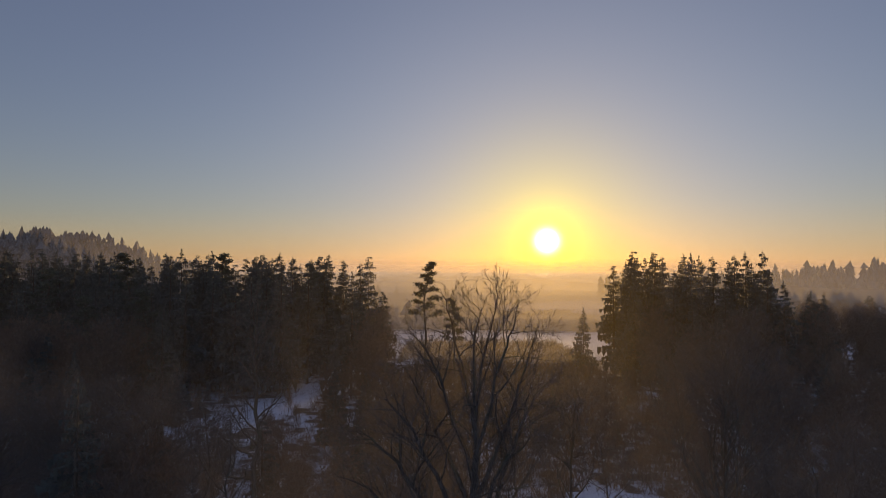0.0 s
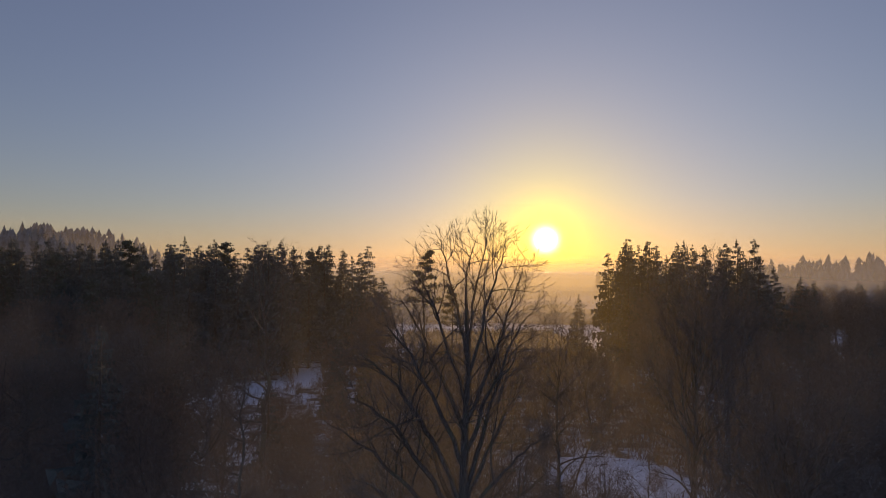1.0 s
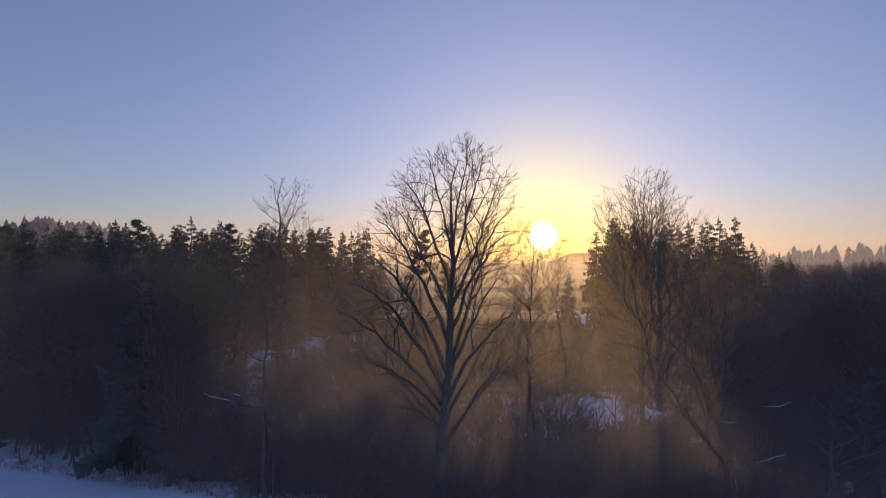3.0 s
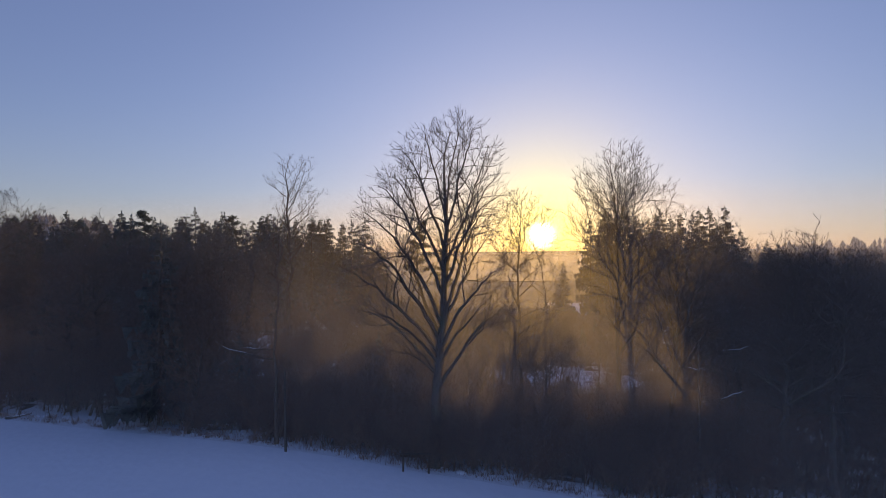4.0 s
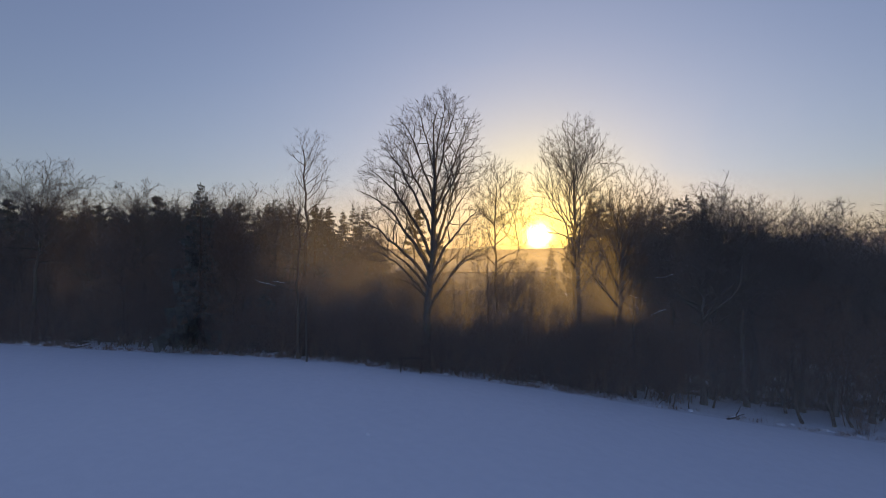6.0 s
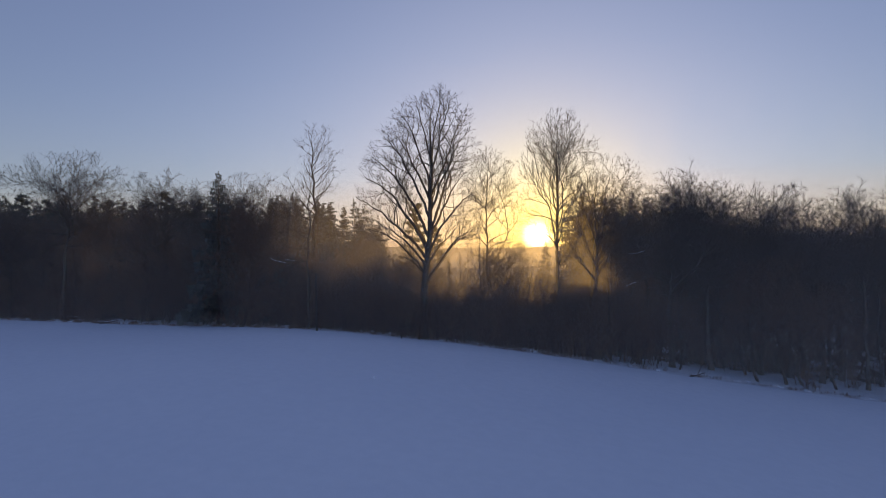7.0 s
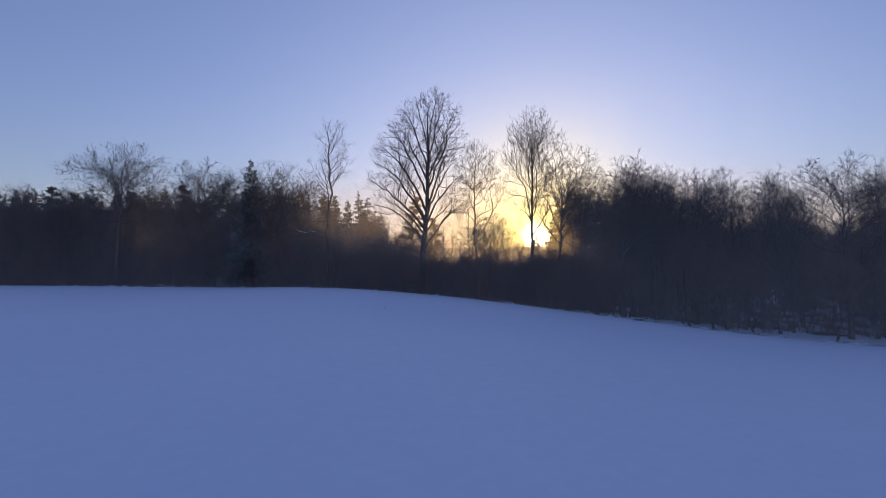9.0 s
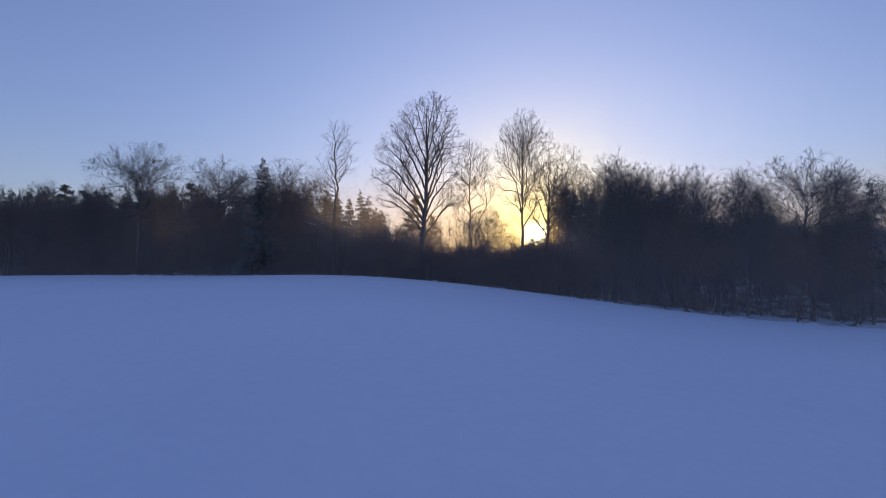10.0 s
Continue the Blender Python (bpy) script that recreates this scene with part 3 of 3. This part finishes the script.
    lean=(0.9, 0), sway=0.05, top=0.86, bold=1.5)
put(forked, 18.5, 29.6, 0, 1.1)
tagged(forked, "bare wide-crowned forked tree beside the tall beech", "tree")
round_a = leafless("round_tree", 41, 20.0, 0.3, (
    (7, -2.4, 2.4), (9, -5.2, 5.0), (12.0, -7.2, 7.0), (15.5, -7.2, 7.0), (18, -5.6, 5.6), (20.2, -2.2, 2.4)),
    BARK, FAR_TWIGS, auto=(19, 8.5, 14.8, 12, 62, 0.0), parts=False, top=0.8, sway=0.05, width=0.0125, bold=1.7)
put(round_a, -49.0, 48, 40, 1.17)
tagged(round_a, "bare round-crowned tree at the wood's edge", "tree", "round-crowned bare trees")
round_b = leafless("round_tree", 43, 20.0, 0.3, (
    (5.5, -1.8, 2.4), (8, -3.8, 4.8), (12, -4.8, 6.4), (15, -4.4, 6.2), (17.5, -3.4, 5.0), (20.2, -1.0, 2.4)),
    BEECH_BARK, FAR_TWIGS, auto=(18, 6.5, 13.8, 20, 64, 0.0), parts=False, top=0.8, lean=(0.8, 0), sway=0.07, width=0.0125, bold=1.7)
put(round_b, 27.5, 29.5, 0, 1.05)
tagged(round_b, "bare wide-crowned tree rising out of the thicket", "tree", "round-crowned bare trees")
for x, y, turn, sc in ((30, 33, 80, 0.98), (34.5, 33, 210, 1.03), (41, 30.5, 130, 1.0), (47, 31, 30, 1.06), (60, 27.5, 290, 1.06), (68, 27, 160, 1.05), (-28, 46, 40, 0.94), (-44, 52, 230, 0.84), (-60, 53, 330, 0.82), (-71, 57, 170, 0.9)):
    put(copy_thing(round_b, Matrix()), x, y, turn, sc)
for x, y, turn, sc in ((10.5, 37, 60, 0.6), (55.5, 26, 200, 1.18), (32.5, 31, 300, 1.03), (38, 31, 20, 1.06), (43.5, 29, 150, 1.0), (27, 36, 90, 1.05), (-33.5, 45, 250, 1.0), (-22, 44, 310, 0.97), (-65, 55, 10, 0.76), (-78, 57, 130, 0.86), (74, 25, 60, 1.0)):
    put(copy_thing(round_a, Matrix()), x, y, turn, sc)
fan_a = leafless("fan_tree", 47, 20.0, 0.2, (
    (4.5, -1.0, 1.0), (8, -2.8, 2.6), (13, -3.8, 3.6), (16.5, -3.7, 3.6), (18.8, -2.5, 2.5), (20.3, -0.8, 1.0)),
    BEECH_BARK, FAR_TWIGS, auto=(13, 5.0, 13.5, 40, 74, 0.01), parts=False, sway=0.05, width=0.0125, bold=1.7)
put(fan_a, 47, 27, 0, 1.02)
tagged(fan_a, "bare young tree with upright fanned branches", "tree", "fan-shaped bare trees")
for x, y, turn, sc in ((23, 33, 30, 0.85), (50, 29, 100, 0.95), (-40, 50, 60, 0.85), (62, 28, 10, 0.9), (40, 34, 240, 0.95), (-56, 54, 160, 0.74)):
    put(copy_thing(fan_a, Matrix()), x, y, turn, sc)

sapling = leafless("young_tree", 49, 13.0, 0.11, (
    (2.5, -1.2, 1.2), (5, -3.0, 2.8), (8, -3.6, 3.6), (11, -2.8, 2.8), (13.2, -0.8, 1.0)),
    BEECH_BARK, ((0.9, 46, 0.5, 0.8, 0.2, 0.03, 0.4), (0.6, 44, 0.5, 0.5, 0.15, 0.04, 0.4), (0.3, 42, 0.2, 0.4, 0.1, 0, 0)),
    auto=(10, 2.6, 9.0, 26, 66, 0.01), parts=False, sway=0.06, width=0.0095, bold=1.1)
put(sapling, 11.0, 37.0, 130)
tagged(sapling, "slender bare young tree in the brushy gap", "tree", "young trees in the gap")
for x, y, turn, sc in ((5, 38, 200, 0.92), (7.6, 37, 45, 1.1), (12.8, 41, 170, 0.92), (4.0, 46, 75, 0.9), (14.4, 47, 15, 0.85), (11.6, 43, 210, 1.0), (6.6, 43, 300, 0.85), (9.0, 47, 330, 0.92), (10.2, 40, 20, 1.0), (4.0, 40, 35, 0.92), (13.2, 36, 110, 0.86), (17.6, 42, 80, 0.85), (19.4, 51, 190, 0.9)):
    put(copy_thing(sapling, Matrix()), x, y, turn, sc)

# ---- conifers ----
spruce_a = conifer("spruce_tree", 51, 20.0, 4.3, 0.08, NEEDLE, 0.46)
put(spruce_a, -25, 40, 0, 0.97)
tagged(spruce_a, "dark green spruce with drooping ragged branches", "tree", "spruces")
spruce_b = conifer("spruce_tree", 52, 20.0, 3.9, 0.15, NEEDLE, 0.48, 0.38, 0.35)
put(spruce_b, 63, 24.5, 0, 1.02)
tagged(spruce_b, "dark green spruce with a gappy ragged crown", "tree", "spruces")
spruce_c = conifer("fir_tree", 53, 20.0, 3.3, 0.2, NEEDLE, 0.46, 0.3, 0.32, 0.95)
put(spruce_c, 49, 166, 0, 1.6)
tagged(spruce_c, "tall fir with a broad blunt top and bare lower trunk", "tree", "firs")
pine_a = pine_tree("pine_tree", 54, 20.0, 3.2, 0.5)
put(pine_a, -5, 170, 0, 1.6)
tagged(pine_a, "tall pine with flat needle clumps on a bare trunk", "tree", "pines")

put(copy_thing(pine_a, Matrix()), 3.1, 150, 140, 1.1)
put(copy_thing(spruce_a, Matrix()), 41.8, 172, 40, 0.93)
rng = random.Random(77)


def canopy(x, y):
    """The wood's height at a place."""
    if corridor(x, y):
        return 6.2 - 2.0 * smooth(36, 52, y) + 2.5 * smooth(60, 120, y)
    if -19 < x < 3:
        h = 6.5 + 3.8 * smooth(34, 42, y)
    elif -52 < x <= -10 and 52 < y < 130 and x < -18 + 0.25 * (y - 80):
        return 8.5 - 3.5 * smooth(60, 90, y)
    elif x <= -19:
        h = 14.5
    else:
        right = x - 0.17 * (y - 30)
        h = 5.0 + 3.5 * (1 - smooth(41, 50, y)) * (1 - smooth(20, 26, right)) + 7.4 * smooth(22, 31, right)
    if x < -10:
        h += ((34.5 if x < -20 else 27 if x < -12 else 20) - h) * smooth(72, 160, y)
    elif x > 40:
        h += (36 - h) * smooth(125, 162, y) * smooth(36, 47, x) * (1 - 0.55 * smooth(88, 105, x))
    return h


scrubs = [scrub_tree("scrub_tree", 61, 12.0, 0.18, 3.4, 0.12, BARK), scrub_tree("coppice_tree", 62, 12.0, 0.2, 3.3, 0.15, BARK), scrub_tree("thicket_tree", 63, 12.0, 0.12, 3.8, 0.13, BARK)]
for sc, (x, y) in zip(scrubs, ((22, 33), (-6, 33), (-21, 37))):
    put(sc, x, y, 0, canopy(x, y) / 12)
    tagged(sc, "thin bare brown woodland tree among the thicket", "tree", "woodland trees")


def plant(x, y, conifers):
    h = canopy(x, y)
    h *= rng.uniform(0.75, 1.12) if h < 20 else rng.uniform(0.88, 1.01)
    kind = rng.random()
    if h > 22:
        src = spruce_c if kind < 0.45 else spruce_b if kind < 0.8 else spruce_a if kind < 0.93 else pine_a
    elif kind < conifers:
        src = rng.choice((spruce_a, spruce_b))
    else:
        src = scrubs[1] if open_floor(x, y) else rng.choice(scrubs)
    base = 12.0 if src in scrubs else 20.0
    put(copy_thing(src, Matrix()), x, y, rng.uniform(0, 360), h / base)


y = 20.0
while y < 100:
    x = -105.0
    while x < 110:
        px, py = x + rng.uniform(-2, 2), y + rng.uniform(-2, 2)
        deep = py - edge_y(px)
        x += rng.uniform(3.2, 5.2) * (1 + 0.6 * smooth(10, 40, deep))
        if deep < 2.0 or clear_of(px, py) or abs(px) > 42 + 0.8 * py or (px - 0.8) ** 2 + (py - 30.4) ** 2 < 9:
            continue
        if rng.random() < (0.45 * smooth(36, 46, py) if corridor(px, py) else 0.25 if open_floor(px, py) else 0):
            continue
        plant(px, py, 0.0 if 15 < px - 0.17 * (py - 30) < 28 else 0.0 if px > 17 and deep < 22 else 0.16)
    y += 4.2 + 0.03 * (y - 20)
y = 100.0
while y < 196:
    x = -190.0
    while x < 150:
        px, py = x + rng.uniform(-3, 3), y + rng.uniform(-3, 3)
        x += rng.uniform(5.5, 9.0)
        if clear_of(px, py) or (-14 < px < 0.31 * py and py > 125) or abs(px) > 30 + 0.82 * py:
            continue
        plant(px, py, 0.25 if px > 0 else 0.45)
    y += 8.0

# ---- thicket along the edge ----
shrubs = [shrub("shrub", 71, 3.2, 12, 1.8), shrub("shrub", 72, 4.5, 9, 1.6), shrub("shrub", 73, 2.2, 14, 2.2)]
for s in shrubs:
    tagged(s, "leafless brown shrub with thin upright stems", "shrub", "shrubs along the field")
for i in range(190):
    x = rng.uniform(-20, 27) if i < 120 else rng.uniform(-75, -18)
    y = edge_y(x) + 0.9 + 7.0 * rng.random() ** 1.4
    if (x - 0.8) ** 2 + (y - 30.4) ** 2 < 0.5:
        continue
    put(copy_thing(rng.choice(scrubs), Matrix()), x, y, rng.uniform(0, 360), (4.8 + 1.6 * smooth(1, 9, x) + 1.4 * smooth(13, 19, x) + 2.6 * smooth(-22, -32, x)) * rng.uniform(0.75, 1.1) * (0.6 + 0.4 * smooth(0, 3, y - edge_y(x))) / 12)
for x, y, turn, sc in ((-0.3, 29.9, 20, 0.36), (0.9, 29.75, 140, 0.33), (2.2, 29.7, 260, 0.4)):
    put(copy_thing(scrubs[2], Matrix()), x, y, turn, sc)
put(shrubs[0], 2.0, 29.9), put(shrubs[1], -0.4, 30.0), put(shrubs[2], 0.9, 29.7)
for i in range(290):
    x = rng.uniform(-70, 75)
    y = edge_y(x) + 0.8 + abs(rng.gauss(0, 4.5))
    if clear_of(x, y) or (open_floor(x, y) and rng.random() < 0.96):
        continue
    put(copy_thing(rng.choice(shrubs), Matrix()), x, y, rng.uniform(0, 360), rng.uniform(0.7, 1.3))
for i in range(95):
    x = rng.triangular(-26, 25, 4)
    put(copy_thing(rng.choice(shrubs[:2]), Matrix()), x, edge_y(x) + rng.uniform(1.9, 5.5), rng.uniform(0, 360), rng.uniform(1.1, 1.65))

# ---- low brushwood over the forest floor ----
def brushwood(name, seed, count, area, h0, h1):
    r = random.Random(seed)
    t = Tubes()
    for _ in range(count):
        x, y = area(r)
        if y < edge_y(x) + 1.5 or clear_of(x, y) or (open_floor(x, y) and r.random() < 0.985):
            continue
        z, h = ground_z(x, y) - 0.1, r.uniform(h0, h1)
        for _ in range(7):
            d = Vector((r.gauss(0, 0.35), r.gauss(0, 0.35), 1)) * h * r.uniform(0.5, 1.0)
            a, p = r.uniform(0, 3.14), Vector((x + r.gauss(0, 0.5), y + r.gauss(0, 0.5), z))
            w = Vector((math.cos(a), math.sin(a), 0)) * h * 0.018
            t.face(p - w, p + w, p + d)
            for _ in range(2):
                q, e = p + d * r.uniform(0.3, 0.8), rand_dir(r) * h * 0.28
                t.face(q - w, q + w, q + e + Vector((0, 0, 0.1 * h)))
    return tagged(t.link(name, SPRAY, None), "tangled brown leafless brushwood covering the forest floor", "brushwood", kind="stuff")


def wood_area(r):
    y = 18 + 170 * r.random() ** 1.3
    return r.uniform(-50 - 0.8 * y, 50 + 0.75 * y), y


brushwood("brushwood", 91, 11000, wood_area, 1.2, 3.0)
brushwood("gap_brushwood", 92, 6500, lambda r: (r.uniform(-14, 46), r.uniform(30, 235)), 2.0, 4.2)

# ---- wooden pole ----
pole = thing("wooden_pole", (0, 0, 0))
shaft = Tubes()
shaft.tube([Vector((0.08, 0, -0.6)), Vector((0.03, 0, 3)), Vector((0, 0, 6.4))], [0.11, 0.1, 0.085], 10)
shaft.link("shaft", POLEWOOD, pole)
put(pole, -11.2, 32.0)
tagged(pole, "weathered grey wooden pole standing at the field's edge", "pole")

# ---- low wooden rail beside the oak ----
rail = thing("wooden_rail")
for x in (-0.95, 0.95):
    post = Tubes()
    post.tube([Vector((x, 0, -0.4)), Vector((x, 0.02, 0.7)), Vector((x, 0, 1.42))], [0.07, 0.065, 0.06], 8)
    post.link("post", BARK, rail)
bar = Tubes()
bar.tube([Vector((-1.2, -0.06, 1.38)), Vector((0, -0.06, 1.41)), Vector((1.2, -0.06, 1.37))], [0.055, 0.06, 0.055], 8)
bar.link("rail_bar", POLEWOOD, rail)
put(rail, -0.6, 28.7)
tagged(rail, "low grey wooden rail on two posts by the thicket", "rail")

# ---- tuft poking through the snow ----
tuft = thing("grass_tuft")
r2 = random.Random(5)
t2 = Tubes()
for _ in range(40):
    b0 = Vector((r2.gauss(0, 0.09), r2.gauss(0, 0.06), -0.02))
    t2.face(b0 - Vector((0.012, 0, 0)), b0 + Vector((0.012, 0, 0)), b0 + Vector((r2.gauss(0, 0.08), r2.gauss(0, 0.05), r2.uniform(0.08, 0.22))))
tagged(t2.link("blade_clump", LITTER, tuft), kind="stuff")
put(tuft, -2.6, 10.9)
tagged(tuft, "small dark tuft of dead grass poking through snow", "grass")

# ---- tussocks and snow mounds along the field's edge ----
r3 = random.Random(8)
tus, mounds = Tubes(), Tubes()
for _ in range(900):
    x = r3.uniform(-62, 62)
    y = edge_y(x) + r3.uniform(-0.4, 1.6)
    h = r3.uniform(0.15, 0.5) if x > 18 else r3.uniform(0.2, 0.7)
    if x > 18 and r3.random() < 0.6:
        continue
    for _ in range(9):
        p0 = Vector((x + r3.gauss(0, 0.25), y + r3.gauss(0, 0.15), ground_z(x, y) - 0.05))
        tus.face(p0 - Vector((0.02, 0, 0)), p0 + Vector((0.02, 0, 0)), p0 + Vector((r3.gauss(0, 0.25) * h, r3.gauss(0, 0.2) * h, h * r3.uniform(0.5, 1.0))))
tagged(tus.link("edge_tussocks", SPRAY, None), "dead brown grass tussocks fringing the snow field", "grass", kind="stuff")
for _ in range(70):
    x = r3.uniform(-62, 62)
    y = edge_y(x) + r3.uniform(0.0, 1.8)
    w, h = r3.uniform(0.15, 0.5), r3.uniform(0.08, 0.2)
    c0 = Vector((x, y, ground_z(x, y)))
    rings = [[c0 + Vector((w * q * math.cos(k * 0.9) * r3.uniform(0.8, 1.2), w * q * math.sin(k * 0.9), h * z)) for k in range(7)] for q, z in ((1.0, -0.3), (0.75, 0.6), (0.35, 0.95))]
    for lo, hi in zip(rings, rings[1:]):
        for k in range(7):
            mounds.face(lo[k], lo[(k + 1) % 7], hi[(k + 1) % 7], hi[k])
    mounds.face(*rings[2])
tagged(mounds.link("snow_mounds", SNOW, None), "small humps of snow on the tussocks at the field's edge", "snow", kind="stuff")


# ---- fallen branches at the wood's edge ----
def fallen_branch(seed, length):
    r = random.Random(seed)
    e = thing("fallen_branch")
    log, snow = Tubes(), Tubes()
    q = branch_path(r, Vector((-length / 2, 0, 0.1)), Vector((1, 0.1, 0.12)), length, 6, 0.15, 0.12)
    log.tube(q, [0.12, 0.11, 0.1, 0.085, 0.07, 0.05, 0.03], 7)
    snow.tube([v + Vector((0, 0, 0.07)) for v in q[1:6]], [0.02, 0.07, 0.075, 0.06, 0.02], 6)
    log_ob = log.link("bough", BARK, e)
    fork = Tubes()
    fork.tube(branch_path(r, q[3], Vector((0.5, -0.2, 0.8)), length * 0.45, 4, 0.1, 0.15), [0.06, 0.05, 0.04, 0.03, 0.015], 6)
    fork.link("side_branch", BARK, e)
    snow.link("snow_cap", SNOW, e, "snow lying along the bough")
    return tagged(e, "snow-dusted fallen branch lying at the wood's edge", "branch", "fallen branches")


put(fallen_branch(3, 2.6), 28.0, 24.2, 20)
put(fallen_branch(4, 3.2), 55.0, 19.0, 200)
put(fallen_branch(6, 2.2), -40.0, 42.6, 10)

# ---- far woods ----
def far_wood(name, label, seed, count, area, h0, h1):
    r = random.Random(seed)
    t = Tubes()
    for _ in range(count):
        x, y = area(r)
        z, h = ground_z(x, y), r.uniform(h0, h1)
        h *= r.choice((1.0, 1.0, 0.85, 0.7))
        w = h * r.uniform(0.12, 0.28)
        blunt = r.uniform(0.0, 0.5)
        a0 = r.uniform(0, 6.28)
        for k in range(4):
            lo, hi = z + h * (0.1 + 0.22 * k), z + h * min(1.0, 0.42 + 0.24 * k)
            rr = w * (1 - (0.22 - 0.2 * blunt) * k) * r.uniform(0.75, 1.25)
            n = 5
            ring = [Vector((x + rr * r.uniform(0.7, 1.2) * math.cos(a0 + k + 6.28 * i / n), y + rr * math.sin(a0 + k + 6.28 * i / n), lo + r.uniform(-0.5, 0.5))) for i in range(n)]
            tip = Vector((x + r.uniform(-0.9, 0.9), y, hi - blunt * 0.08 * h))
            for i in range(n):
                t.face(ring[i], ring[(i + 1) % n], tip)
    ob = t.link(name, HAZED, None)
    tagged(ob, label, "woods", kind="stuff")
    return ob


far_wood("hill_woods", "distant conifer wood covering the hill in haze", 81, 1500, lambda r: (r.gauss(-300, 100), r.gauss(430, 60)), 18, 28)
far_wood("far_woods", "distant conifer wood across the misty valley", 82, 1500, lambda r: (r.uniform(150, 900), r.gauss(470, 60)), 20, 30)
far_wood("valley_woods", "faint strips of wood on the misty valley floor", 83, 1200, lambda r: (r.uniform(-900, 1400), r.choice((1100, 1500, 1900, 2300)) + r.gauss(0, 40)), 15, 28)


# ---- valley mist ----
def mist_material(name, low, high, scale, fade=None, along_axis=2, glare_share=0.0):
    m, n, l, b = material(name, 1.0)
    # warm tint puts the gold of the sun's glare into the mist colour
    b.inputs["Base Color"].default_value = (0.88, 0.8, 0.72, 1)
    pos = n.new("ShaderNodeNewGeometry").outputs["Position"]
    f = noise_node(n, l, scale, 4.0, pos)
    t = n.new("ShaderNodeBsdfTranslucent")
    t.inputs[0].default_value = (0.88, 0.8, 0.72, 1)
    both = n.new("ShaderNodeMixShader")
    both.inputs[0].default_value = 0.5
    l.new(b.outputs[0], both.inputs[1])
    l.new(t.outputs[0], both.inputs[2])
    if glare_share:
        # added refraction lobe stands in for lens glare around the low sun
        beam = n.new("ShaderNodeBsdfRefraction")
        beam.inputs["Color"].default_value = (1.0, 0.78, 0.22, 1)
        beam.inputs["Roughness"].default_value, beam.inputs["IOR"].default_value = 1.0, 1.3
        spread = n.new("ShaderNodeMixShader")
        spread.inputs[0].default_value = glare_share
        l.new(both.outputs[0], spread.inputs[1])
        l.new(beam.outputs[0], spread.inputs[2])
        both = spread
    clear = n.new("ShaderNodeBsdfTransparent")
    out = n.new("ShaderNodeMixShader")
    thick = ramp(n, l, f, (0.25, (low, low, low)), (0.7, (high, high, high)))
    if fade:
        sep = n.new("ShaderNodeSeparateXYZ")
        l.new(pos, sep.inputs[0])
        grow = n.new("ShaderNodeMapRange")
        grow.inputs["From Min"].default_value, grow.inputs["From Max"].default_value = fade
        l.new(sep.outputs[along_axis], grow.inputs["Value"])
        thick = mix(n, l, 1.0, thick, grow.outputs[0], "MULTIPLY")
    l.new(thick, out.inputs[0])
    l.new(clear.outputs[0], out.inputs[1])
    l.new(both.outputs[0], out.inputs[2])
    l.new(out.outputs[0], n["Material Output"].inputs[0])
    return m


MIST = mist_material("valley_mist", 0.15, 0.45, 0.006, (225, 480), 1)
for level in (-6.0, 0.0, 6.0):
    ys, xs = [225 + 25 * 1.12 ** k for k in range(42)], [-2400 + 60 * k for k in range(81)]
    mv = [(x, y + level * 3, level + 2.2 * noise.noise(Vector((x * 0.009, y * 0.009, level))) + 1.2 * noise.noise(Vector((x * 0.03, y * 0.03, level)))) for y in ys for x in xs]
    mf = [(j * 81 + i, j * 81 + i + 1, (j + 1) * 81 + i + 1, (j + 1) * 81 + i) for j in range(41) for i in range(80)]
    layer = mesh_object("mist_layer", mv, mf, MIST, smooth=True)
    tagged(layer, "thin pale ground mist lying over the valley floor", "mist", kind="stuff")


# ---- haze sheets over far valley, before far hills; near ones added for lens glare ----
for dist, bottom, top, share, glare_share in ((28.2, -9, 15, 0.12, 0.03), (29.5, -9, 32, 0.05, 0.27), (33, -9, 18, 0.07, 0.05), (40, -8, 20, 0.06, 0.05), (62, -8, 25, 0.04, 0.05), (112, -10, 32, 0.05, 0.04), (178, -12, 42, 0.24, 0.05), (340, -12, 66, 0.36, 0.05), (700, -14, 46, 0.5, 0.03), (1400, -14, 56, 0.6, 0.0), (2600, -14, 84, 0.7, 0.0)):
    haze = mist_material("haze_bank", share * 0.8, share, 0.004, (top, bottom + 0.35 * (top - bottom)), 2, glare_share)
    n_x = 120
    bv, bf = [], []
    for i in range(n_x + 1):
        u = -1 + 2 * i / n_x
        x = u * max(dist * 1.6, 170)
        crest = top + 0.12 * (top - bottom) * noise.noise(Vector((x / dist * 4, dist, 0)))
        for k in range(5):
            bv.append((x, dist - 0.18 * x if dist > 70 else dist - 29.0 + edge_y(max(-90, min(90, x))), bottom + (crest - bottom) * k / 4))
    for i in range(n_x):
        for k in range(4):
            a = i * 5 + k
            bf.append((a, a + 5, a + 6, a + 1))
    tagged(mesh_object("haze_bank", bv, bf, haze, smooth=True), "sheet of thin evening haze tinted gold to stand in for sun glare", "haze", kind="stuff")
